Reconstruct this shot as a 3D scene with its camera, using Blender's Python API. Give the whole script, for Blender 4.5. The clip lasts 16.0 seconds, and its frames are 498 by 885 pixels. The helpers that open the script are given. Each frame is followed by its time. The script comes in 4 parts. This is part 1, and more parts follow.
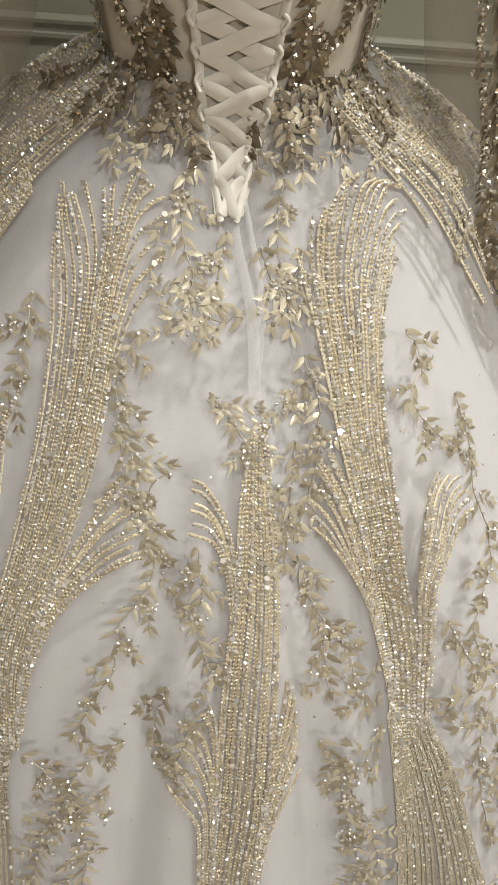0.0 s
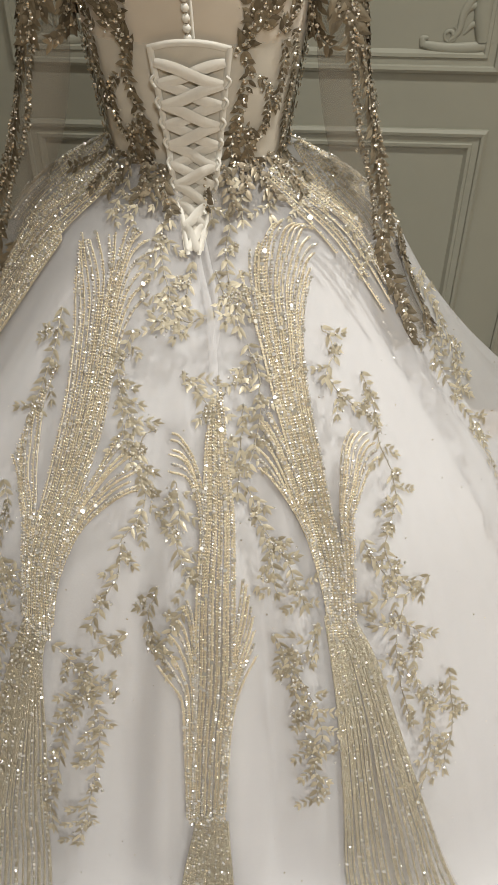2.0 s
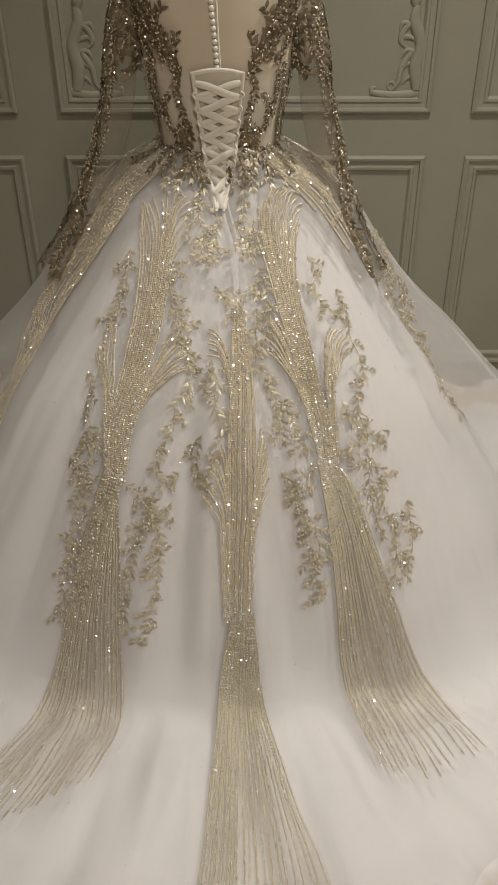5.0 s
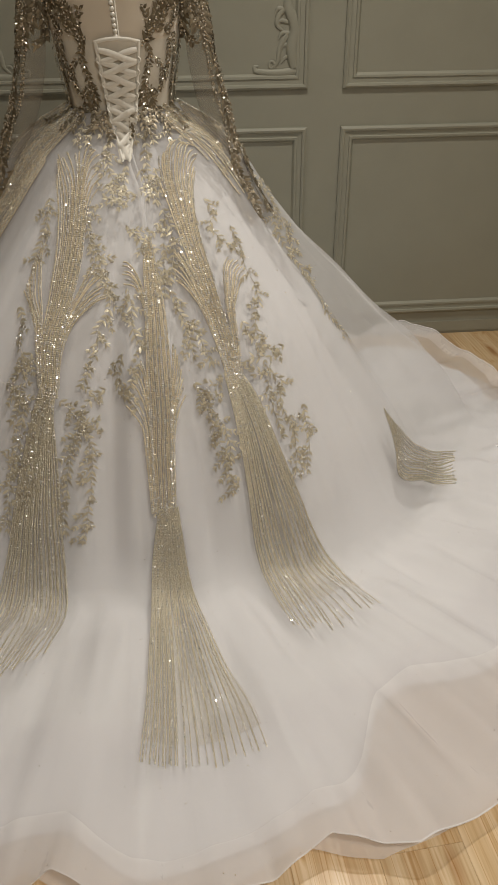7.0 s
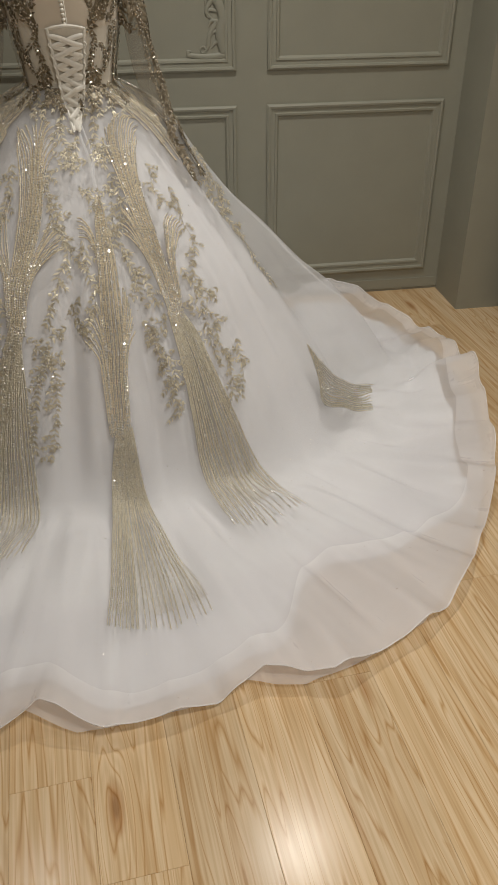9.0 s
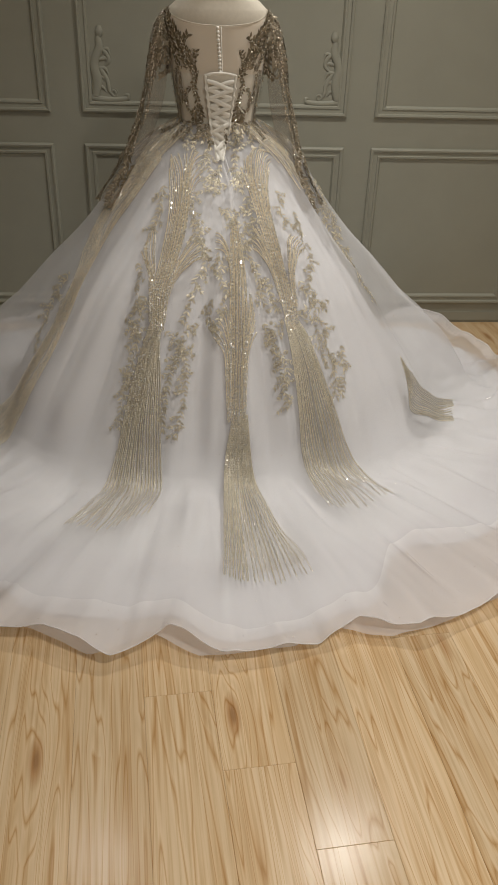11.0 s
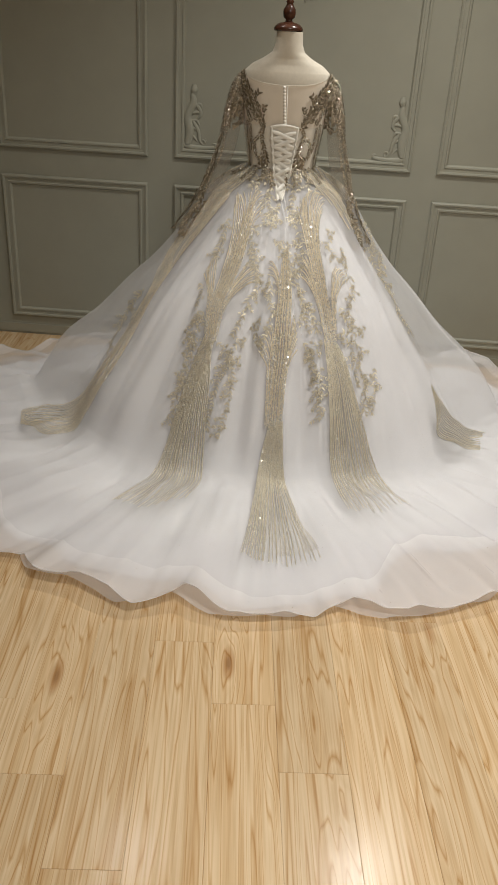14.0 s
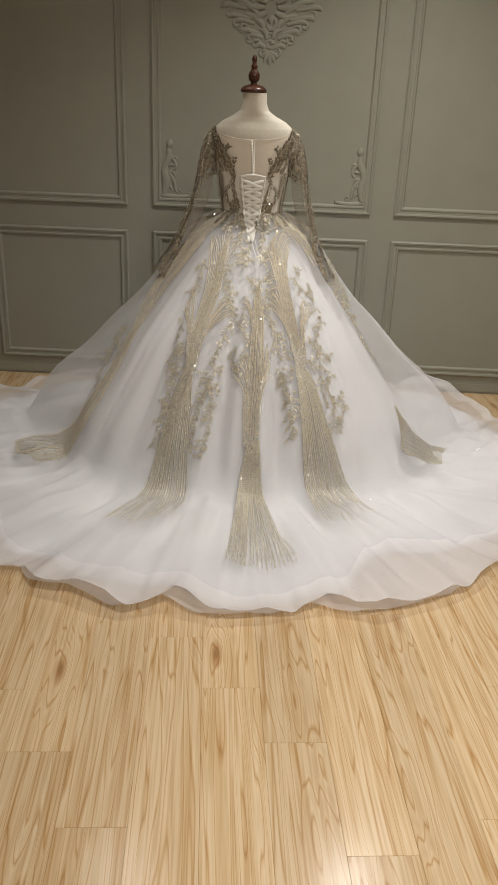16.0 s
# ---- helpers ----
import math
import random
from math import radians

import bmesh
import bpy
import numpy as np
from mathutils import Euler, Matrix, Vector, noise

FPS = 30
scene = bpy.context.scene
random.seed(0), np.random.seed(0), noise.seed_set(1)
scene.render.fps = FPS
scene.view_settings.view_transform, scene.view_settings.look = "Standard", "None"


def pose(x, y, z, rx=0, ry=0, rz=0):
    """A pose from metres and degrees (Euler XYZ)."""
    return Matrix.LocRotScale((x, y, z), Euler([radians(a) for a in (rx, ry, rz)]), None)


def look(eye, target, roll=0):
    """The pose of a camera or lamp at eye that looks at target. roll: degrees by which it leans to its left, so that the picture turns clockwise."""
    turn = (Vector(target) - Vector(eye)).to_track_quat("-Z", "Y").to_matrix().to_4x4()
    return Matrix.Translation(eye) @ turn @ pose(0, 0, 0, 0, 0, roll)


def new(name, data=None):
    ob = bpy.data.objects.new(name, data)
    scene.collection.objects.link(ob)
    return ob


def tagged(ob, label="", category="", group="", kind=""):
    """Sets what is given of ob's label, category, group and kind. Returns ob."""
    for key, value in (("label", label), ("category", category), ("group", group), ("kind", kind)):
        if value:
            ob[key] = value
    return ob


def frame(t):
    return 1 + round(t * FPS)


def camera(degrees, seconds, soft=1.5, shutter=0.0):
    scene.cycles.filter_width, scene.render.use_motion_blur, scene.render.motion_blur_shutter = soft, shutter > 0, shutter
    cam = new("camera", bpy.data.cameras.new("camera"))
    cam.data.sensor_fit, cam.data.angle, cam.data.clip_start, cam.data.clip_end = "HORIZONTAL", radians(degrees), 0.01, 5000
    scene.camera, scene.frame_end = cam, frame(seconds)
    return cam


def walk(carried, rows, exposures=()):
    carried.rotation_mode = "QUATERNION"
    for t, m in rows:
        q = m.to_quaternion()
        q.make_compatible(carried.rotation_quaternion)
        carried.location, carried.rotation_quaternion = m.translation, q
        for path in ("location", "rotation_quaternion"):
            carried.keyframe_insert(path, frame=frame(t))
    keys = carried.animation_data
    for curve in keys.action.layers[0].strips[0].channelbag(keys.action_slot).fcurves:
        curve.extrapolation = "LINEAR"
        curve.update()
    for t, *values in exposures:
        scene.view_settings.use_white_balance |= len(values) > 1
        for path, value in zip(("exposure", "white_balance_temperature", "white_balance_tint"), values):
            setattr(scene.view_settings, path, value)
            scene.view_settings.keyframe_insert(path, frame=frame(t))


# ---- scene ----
cam = camera(34.9, 16.0)
PATH = [
    (0, (0.028, -0.647, 1.307), (0.054, 0.778, -0.096), 4.4),
    (0.5, (0.039, -0.664, 1.323), (0.077, 0.798, -0.04), 4.2),
    (1, (0.059, -0.751, 1.334), (0.111, 0.745, 0.009), 4.0),
    (1.5, (0.107, -0.852, 1.39), (0.058, 0.648, 0.068), 1.6),
    (2, (0.139, -0.962, 1.416), (0.047, 0.586, 0.152), 0.4),
    (2.5, (0.111, -1.021, 1.432), (0.017, 0.553, 0.202), 0.1),
    (3, (0.066, -1.085, 1.437), (-0.023, 0.524, 0.252), -0.2),
    (3.2, (0.052, -1.127, 1.438), (-0.034, 0.489, 0.262), -0.4),
    (5.3, (0.118, -1.603, 1.431), (0.084, 0.064, 0.326), -0.1),
    (5.5, (0.129, -1.632, 1.433), (0.103, 0.035, 0.329), 0.1),
    (6, (0.152, -1.685, 1.438), (0.148, -0.016, 0.336), 0.3),
    (6.5, (0.139, -1.752, 1.411), (0.229, -0.076, 0.323), -0.1),
    (7, (0.11, -1.891, 1.395), (0.265, -0.222, 0.304), -0.3),
    (7.5, (0.09, -2.047, 1.377), (0.331, -0.389, 0.285), -0.6),
    (8, (0.106, -2.13, 1.376), (0.393, -0.489, 0.27), -1.6),
    (8.2, (0.112, -2.156, 1.384), (0.411, -0.52, 0.273), -1.4),
    (10.3, (0.011, -2.474, 1.475), (0.181, -0.808, 0.382), 2.1),
    (10.5, (-0.023, -2.508, 1.477), (0.141, -0.828, 0.403), 1.9),
    (11, (-0.102, -2.593, 1.473), (0.048, -0.885, 0.444), 1.9),
    (11.5, (-0.138, -2.66, 1.466), (0.001, -0.918, 0.492), 2.6),
    (12, (-0.164, -2.723, 1.475), (-0.09, -0.977, 0.503), 2.4),
    (12.5, (-0.15, -2.781, 1.479), (-0.215, -1.038, 0.501), 2.5),
    (13, (-0.093, -2.806, 1.474), (-0.231, -1.055, 0.518), 2.7),
    (13.5, (0.002, -2.868, 1.473), (-0.099, -1.101, 0.543), 3.2),
    (14, (0.082, -2.945, 1.471), (0.001, -1.168, 0.557), 3.4),
    (14.5, (0.124, -3.02, 1.476), (0.051, -1.236, 0.574), 3.3),
    (15, (0.156, -3.081, 1.483), (0.084, -1.285, 0.606), 2.9),
    (15.5, (0.137, -3.13, 1.495), (0.08, -1.322, 0.642), 2.5),
    (16, (0.099, -3.206, 1.498), (0.061, -1.38, 0.685), 2.3),
]
walk(cam, [(t, look(eye, target, roll)) for t, eye, target, roll in PATH],
     exposures=[(0.0, 0.02, 6350, 7), (1.0, 0.02, 6350, 7), (3.2, 0.28, 6350, 7), (5.5, -0.34, 6850, 9), (8.2, -0.36, 6500, 8),
                (10.5, -0.30, 6400, 9), (12.0, -0.10, 6400, 9), (13.0, 0.16, 6200, 8), (14.0, 0.02, 6350, 8), (16.0, 0.0, 6350, 9)])

# ---------------------------------------------------------------- light
world = bpy.data.worlds.new("world")
scene.world = world
world.use_nodes = True
world.node_tree.nodes["Background"].inputs[0].default_value = (0.9, 0.85, 0.75, 1)
world.node_tree.nodes["Background"].inputs[1].default_value = 0.02
CEIL = 2.8


def lamp(name, x, y, size, watts, colour, spread=150):
    data = bpy.data.lights.new(name, "AREA")
    data.shape, data.size, data.energy, data.color = "DISK", size, watts, colour
    data.spread = radians(spread)
    ob = new(name, data)
    ob.matrix_world = pose(x, y, CEIL - 0.035, 0, 0, 0)
    return ob


WARM = (1.0, 0.955, 0.89)
lamp("downlight_lamp", -0.60, -0.02, 0.16, 4, WARM, 120)
lamp("downlight_lamp", 0.72, -0.02, 0.16, 16, WARM, 120)
# added fill that brightens gown, floor and wall from the front; source unseen
lamp("added_fill_lamp", 0.8, -2.4, 0.5, 48, WARM, 150)

# ---------------------------------------------------------------- materials


def material(name):
    m = bpy.data.materials.new(name)
    m.use_nodes = True
    return m, m.node_tree.nodes, m.node_tree.links, m.node_tree.nodes["Principled BSDF"]


def noise_node(nodes, links, scale, detail=4, rough=0.55, stretch=None, coord="Object"):
    tc = nodes.new("ShaderNodeTexCoord")
    mp = nodes.new("ShaderNodeMapping")
    mp.inputs["Scale"].default_value = stretch or (1, 1, 1)
    links.new(tc.outputs[coord], mp.inputs["Vector"])
    n = nodes.new("ShaderNodeTexNoise")
    n.inputs["Scale"].default_value, n.inputs["Detail"].default_value, n.inputs["Roughness"].default_value = scale, detail, rough
    links.new(mp.outputs[0], n.inputs["Vector"])
    return n


def ramp(nodes, links, src, stops):
    r = nodes.new("ShaderNodeValToRGB")
    el = r.color_ramp.elements
    while len(el) < len(stops):
        el.new(0.5)
    for e, (p, c) in zip(el, stops):
        e.position, e.color = p, (*c, 1)
    links.new(src, r.inputs[0])
    return r


def bump(nodes, links, src, bsdf, strength, distance):
    b = nodes.new("ShaderNodeBump")
    b.inputs["Strength"].default_value, b.inputs["Distance"].default_value = strength, distance
    links.new(src, b.inputs["Height"])
    links.new(b.outputs[0], bsdf.inputs["Normal"])
    return b


def simple(name, colour, rough, metal=0.0, vary=0.06, scale=30, relief=0.0, spec=0.5):
    m, nodes, links, bsdf = material(name)
    n = noise_node(nodes, links, scale)
    lo = tuple(c * (1 - vary) for c in colour)
    hi = tuple(min(1, c * (1 + vary)) for c in colour)
    r = ramp(nodes, links, n.outputs[0], [(0.3, lo), (0.7, hi)])
    links.new(r.outputs[0], bsdf.inputs["Base Color"])
    bsdf.inputs["Roughness"].default_value, bsdf.inputs["Metallic"].default_value = rough, metal
    bsdf.inputs["Specular IOR Level"].default_value = spec
    if relief:
        bump(nodes, links, n.outputs[0], bsdf, 0.5, relief)
    return m


WALL = simple("wall_paint", (0.306, 0.299, 0.240), 0.55, vary=0.03, scale=6, relief=0.0008)
CEILING = simple("ceiling_paint", (0.75, 0.74, 0.70), 0.8, vary=0.02)
JOINT = simple("joint_wood", (0.60, 0.44, 0.25), 0.6)


def wood_material():
    m, nodes, links, bsdf = material("laminate_oak")
    tc = nodes.new("ShaderNodeTexCoord")
    info = nodes.new("ShaderNodeObjectInfo")
    shift = nodes.new("ShaderNodeVectorMath")
    shift.operation = "MULTIPLY"
    shift.inputs[1].default_value = (7.3, 19.1, 3.7)
    links.new(info.outputs["Random"], shift.inputs[0])
    add = nodes.new("ShaderNodeVectorMath")
    links.new(tc.outputs["Object"], add.inputs[0])
    links.new(shift.outputs[0], add.inputs[1])

    def tex(stretch, scale, detail, dist=0.0):
        mp = nodes.new("ShaderNodeMapping")
        mp.inputs["Scale"].default_value = stretch
        links.new(add.outputs[0], mp.inputs["Vector"])
        n = nodes.new("ShaderNodeTexNoise")
        n.inputs["Scale"].default_value, n.inputs["Detail"].default_value = scale, detail
        n.inputs["Distortion"].default_value = dist
        links.new(mp.outputs[0], n.inputs["Vector"])
        return n

    # knots
    mpk = nodes.new("ShaderNodeMapping")
    mpk.inputs["Scale"].default_value = (6.5, 1.7, 1)
    links.new(add.outputs[0], mpk.inputs["Vector"])
    vor = nodes.new("ShaderNodeTexVoronoi")
    vor.inputs["Scale"].default_value = 1.0
    links.new(mpk.outputs[0], vor.inputs["Vector"])
    swell = nodes.new("ShaderNodeMapRange")
    swell.inputs["From Max"].default_value, swell.inputs["To Min"].default_value, swell.inputs["To Max"].default_value = 0.40, 0.20, 0.0
    links.new(vor.outputs["Distance"], swell.inputs["Value"])
    # cathedral figure: rings cut by a slowly bent field
    field = tex((14.0, 0.55, 1), 1.0, 2.0, 0.2)
    mult = nodes.new("ShaderNodeMath")
    mult.operation = "MULTIPLY"
    mult.inputs[1].default_value = 13.0
    bent = nodes.new("ShaderNodeMath")
    links.new(field.outputs[0], bent.inputs[0])
    links.new(swell.outputs[0], bent.inputs[1])
    links.new(bent.outputs[0], mult.inputs[0])
    frac = nodes.new("ShaderNodeMath")
    frac.operation = "PINGPONG"
    frac.inputs[1].default_value = 0.5
    links.new(mult.outputs[0], frac.inputs[0])
    fine = tex((150.0, 3.0, 1), 1.0, 3.0)
    ring = ramp(nodes, links, frac.outputs[0], [(0.0, (0.49, 0.31, 0.145)), (0.06, (0.605, 0.43, 0.245)), (0.15, (0.68, 0.52, 0.335)), (0.5, (0.63, 0.475, 0.295))])
    grain = ramp(nodes, links, fine.outputs[0], [(0.34, (0.78, 0.68, 0.54)), (0.56, (1, 1, 1))])
    mix = nodes.new("ShaderNodeMix")
    mix.data_type, mix.blend_type = "RGBA", "MULTIPLY"
    mix.inputs["Factor"].default_value = 0.8
    links.new(ring.outputs[0], mix.inputs["A"])
    links.new(grain.outputs[0], mix.inputs["B"])
    knot = ramp(nodes, links, vor.outputs["Distance"], [(0.03, (0.42, 0.28, 0.17)), (0.06, (0.66, 0.50, 0.35)), (0.13, (1, 1, 1))])
    streak = tex((34.0, 0.7, 1), 1.0, 3.0, 0.2)
    band = ramp(nodes, links, streak.outputs[0], [(0.36, (0.86, 0.78, 0.66)), (0.5, (0.97, 0.95, 0.92)), (0.62, (1, 1, 1))])
    mix1 = nodes.new("ShaderNodeMix")
    mix1.data_type, mix1.blend_type = "RGBA", "MULTIPLY"
    mix1.inputs["Factor"].default_value = 0.8
    links.new(mix.outputs["Result"], mix1.inputs["A"])
    links.new(band.outputs[0], mix1.inputs["B"])
    mix2 = nodes.new("ShaderNodeMix")
    mix2.data_type, mix2.blend_type = "RGBA", "MULTIPLY"
    mix2.inputs["Factor"].default_value = 0.85
    links.new(mix1.outputs["Result"], mix2.inputs["A"])
    links.new(knot.outputs[0], mix2.inputs["B"])
    tone = nodes.new("ShaderNodeHueSaturation")
    val = nodes.new("ShaderNodeMapRange")
    val.inputs["To Min"].default_value, val.inputs["To Max"].default_value = 0.92, 1.08
    links.new(info.outputs["Random"], val.inputs["Value"])
    links.new(val.outputs[0], tone.inputs["Value"])
    links.new(mix2.outputs["Result"], tone.inputs["Color"])
    links.new(tone.outputs[0], bsdf.inputs["Base Color"])
    bsdf.inputs["Roughness"].default_value = 0.21
    bsdf.inputs["Specular IOR Level"].default_value = 0.22
    bump(nodes, links, fine.outputs[0], bsdf, 0.06, 0.0006)
    return m


WOOD = wood_material()


def cloth_material(name, colour, alpha, gap, sheen=0.3, trans=0.25):
    """Net or satin: thin cloth that lets part of the light through."""
    m, nodes, links, bsdf = material(name)
    n = noise_node(nodes, links, 900, 2)
    big = noise_node(nodes, links, 5, 3)
    r = ramp(nodes, links, big.outputs[0], [(0.3, tuple(c * 0.95 for c in colour)), (0.7, colour)])
    links.new(r.outputs[0], bsdf.inputs["Base Color"])
    bsdf.inputs["Roughness"].default_value = 0.6
    bsdf.inputs["Sheen Weight"].default_value = sheen
    bump(nodes, links, n.outputs[0], bsdf, 0.15, 0.0004)
    tl = nodes.new("ShaderNodeBsdfTranslucent")
    links.new(r.outputs[0], tl.inputs[0])
    mix = nodes.new("ShaderNodeMixShader")
    mix.inputs[0].default_value = trans
    links.new(bsdf.outputs[0], mix.inputs[1])
    links.new(tl.outputs[0], mix.inputs[2])
    out = nodes["Material Output"]
    if alpha < 1:
        tp = nodes.new("ShaderNodeBsdfTransparent")
        mix2 = nodes.new("ShaderNodeMixShader")
        mr = nodes.new("ShaderNodeMapRange")
        mr.inputs["To Min"].default_value, mr.inputs["To Max"].default_value = alpha - gap, alpha + gap
        links.new(n.outputs[0], mr.inputs["Value"])
        links.new(mr.outputs[0], mix2.inputs[0])
        links.new(tp.outputs[0], mix2.inputs[1])
        links.new(mix.outputs[0], mix2.inputs[2])
        links.new(mix2.outputs[0], out.inputs[0])
    else:
        links.new(mix.outputs[0], out.inputs[0])
    return m


LINING = cloth_material("white_lining", (0.92, 0.91, 0.925), 1, 0, trans=0.15)
TULLE = cloth_material("white_tulle", (0.94, 0.93, 0.945), 0.36, 0.08)
HEM = cloth_material("sheer_hem_tulle", (0.95, 0.925, 0.94), 0.42, 0.06)
SHEER = cloth_material("sheer_sleeve_net", (0.50, 0.45, 0.38), 0.26, 0.08)
SATIN = simple("ivory_satin", (0.84, 0.81, 0.74), 0.36, vary=0.05, scale=45, relief=0.0006)
PANEL = simple("ivory_corset_cloth", (0.70, 0.655, 0.57), 0.5, vary=0.05, scale=40, relief=0.0004)
NUDE = cloth_material("nude_net", (0.80, 0.71, 0.59), 1, 0, trans=0.1)
FORM = simple("mannequin_cloth", (0.62, 0.565, 0.47), 0.7, vary=0.04, scale=90, relief=0.0003)
DARKWOOD = simple("dark_turned_wood", (0.06, 0.022, 0.012), 0.25, vary=0.3, scale=25)
GLASSLAMP = simple("frosted_lamp", (0.9, 0.9, 0.9), 0.4)


def lace_material(name, lo, hi, metal, rough, glint=0.25):
    """Beads, sequins and embroidery: each small piece has its own tone and gloss."""
    m, nodes, links, bsdf = material(name)
    geo = nodes.new("ShaderNodeNewGeometry")
    r = ramp(nodes, links, geo.outputs["Random Per Island"], [(0.0, lo), (0.75, hi), (1.0, tuple(min(1, c * 1.25) for c in hi))])
    links.new(r.outputs[0], bsdf.inputs["Base Color"])
    mr = nodes.new("ShaderNodeMapRange")
    mr.inputs["To Min"].default_value, mr.inputs["To Max"].default_value = rough + glint, rough
    links.new(geo.outputs["Random Per Island"], mr.inputs["Value"])
    links.new(mr.outputs[0], bsdf.inputs["Roughness"])
    bsdf.inputs["Metallic"].default_value = metal
    return m


GOLD = lace_material("champagne_sequin", (0.58, 0.485, 0.335), (0.88, 0.775, 0.585), 0.25, 0.22)
SILVER = lace_material("silver_sequin", (0.56, 0.53, 0.47), (0.90, 0.87, 0.82), 0.5, 0.10)
LEAF = lace_material("pale_gold_embroidery", (0.33, 0.285, 0.205), (0.60, 0.54, 0.41), 0.2, 0.3)
BRONZE = lace_material("bronze_embroidery", (0.13, 0.105, 0.068), (0.30, 0.25, 0.175), 0.35, 0.35)
PEARL = lace_material("crystal_bead", (0.42, 0.36, 0.27), (0.90, 0.85, 0.74), 0.8, 0.08)


def net_material():
    m, nodes, links, bsdf = material("champagne_net")
    n = noise_node(nodes, links, 420, 2)
    r = ramp(nodes, links, n.outputs[0], [(0.35, (0.56, 0.49, 0.36)), (0.65, (0.80, 0.74, 0.60))])
    links.new(r.outputs[0], bsdf.inputs["Base Color"])
    bsdf.inputs["Roughness"].default_value, bsdf.inputs["Metallic"].default_value = 0.4, 0.3
    bump(nodes, links, n.outputs[0], bsdf, 0.6, 0.001)
    tp = nodes.new("ShaderNodeBsdfTransparent")
    mix = nodes.new("ShaderNodeMixShader")
    mr = nodes.new("ShaderNodeMapRange")
    mr.inputs["From Min"].default_value, mr.inputs["From Max"].default_value = 0.3, 0.7
    mr.inputs["To Min"].default_value, mr.inputs["To Max"].default_value = 0.08, 0.42
    links.new(n.outputs[0], mr.inputs["Value"])
    links.new(mr.outputs[0], mix.inputs[0])
    links.new(tp.outputs[0], mix.inputs[1])
    links.new(bsdf.outputs[0], mix.inputs[2])
    links.new(mix.outputs[0], nodes["Material Output"].inputs[0])
    return m


THREAD = lace_material("champagne_thread", (0.54, 0.465, 0.335), (0.74, 0.66, 0.51), 0.15, 0.4)
NET = net_material()


def glitter_material():
    """Loose silver glitter glued in stripes: bright and dark specks."""
    m, nodes, links, bsdf = material("silver_glitter")
    n = noise_node(nodes, links, 700, 2, 0.7)
    r = ramp(nodes, links, n.outputs[0], [(0.38, (0.30, 0.26, 0.175)), (0.52, (0.62, 0.55, 0.41)), (0.64, (0.94, 0.92, 0.84))])
    links.new(r.outputs[0], bsdf.inputs["Base Color"])
    bsdf.inputs["Roughness"].default_value, bsdf.inputs["Metallic"].default_value = 0.3, 0.35
    bump(nodes, links, n.outputs[0], bsdf, 0.9, 0.0015)
    return m


GLITTER = glitter_material()
CURTAIN = simple("dark_green_cloth", (0.012, 0.022, 0.018), 0.8, vary=0.3, scale=12)

# ---------------------------------------------------------------- builders


def part(name, bm, mat, parent=None, label="", smooth=False, kind=""):
    me = bpy.data.meshes.new(name)
    bm.to_mesh(me)
    bm.free()
    if smooth:
        for p in me.polygons:
            p.use_smooth = True
    if mat:
        me.materials.append(mat)
    ob = new(name, me)
    if parent:
        ob.parent = parent
    return tagged(ob, label, kind=kind)


def mesh_part(name, verts, faces, mat, parent=None, label="", smooth=True, kind=""):
    me = bpy.data.meshes.new(name)
    me.from_pydata(np.asarray(verts, float).tolist(), [], faces)
    if smooth:
        me.polygons.foreach_set("use_smooth", [True] * len(me.polygons))
    me.materials.append(mat)
    ob = new(name, me)
    if parent:
        ob.parent = parent
    return tagged(ob, label, kind=kind)


def thing(name, label, category, group="", at=(0, 0, 0)):
    ob = new(name)
    ob.location = at
    ob.empty_display_size = 0.1
    return tagged(ob, label, category, group)


def box_bm(x0, x1, y0, y1, z0, z1, bevel=0.0):
    bm = bmesh.new()
    bmesh.ops.create_cube(bm, size=1)
    for v in bm.verts:
        v.co = ((x0 + x1) / 2 + v.co.x * (x1 - x0), (y0 + y1) / 2 + v.co.y * (y1 - y0), (z0 + z1) / 2 + v.co.z * (z1 - z0))
    if bevel:
        bmesh.ops.bevel(bm, geom=bm.edges[:], offset=bevel, segments=2, affect="EDGES")
    return bm


def grid_faces(n, m, wrap=False):
    """Quads of an n x m grid of vertices, row after row; wrap joins the ends of the rows."""
    out = []
    for i in range(n - 1):
        for j in range(m if wrap else m - 1):
            k = (j + 1) % m
            out.append((i * m + j, i * m + k, (i + 1) * m + k, (i + 1) * m + j))
    return out


def lathe(prof, seg=32, centre=(0, 0)):
    verts, rows = [], len(prof)
    for r, z in prof:
        for j in range(seg):
            a = 2 * math.pi * j / seg
            verts.append((centre[0] + r * math.cos(a), centre[1] + r * math.sin(a), z))
    return verts, grid_faces(rows, seg, True)


# ---------------------------------------------------------------- room
WALL_Y, SIDE_X, FRONT_Y = 0.98, 1.495, 0.73


def structure(name, bm, mat, label, category):
    return tagged(part(name, bm, mat), label, category, kind="structure")


wall_n = structure("wall_north", box_bm(-SIDE_X - 0.1, SIDE_X + 0.1, WALL_Y, WALL_Y + 0.12, 0, CEIL), WALL,
                   "grey-green painted panelled wall behind the gown", "wall")
structure("wall_niche_west", box_bm(-SIDE_X - 0.1, -SIDE_X, FRONT_Y, WALL_Y, 0, CEIL), WALL, "plain painted return of the wall niche", "wall")
structure("wall_niche_east", box_bm(SIDE_X, SIDE_X + 0.1, FRONT_Y, WALL_Y, 0, CEIL), WALL, "plain painted return of the wall niche", "wall")
structure("wall_front_west", box_bm(-3.0, -SIDE_X - 0.1, FRONT_Y, FRONT_Y + 0.12, 0, CEIL), WALL, "plain painted wall beside the niche", "wall")
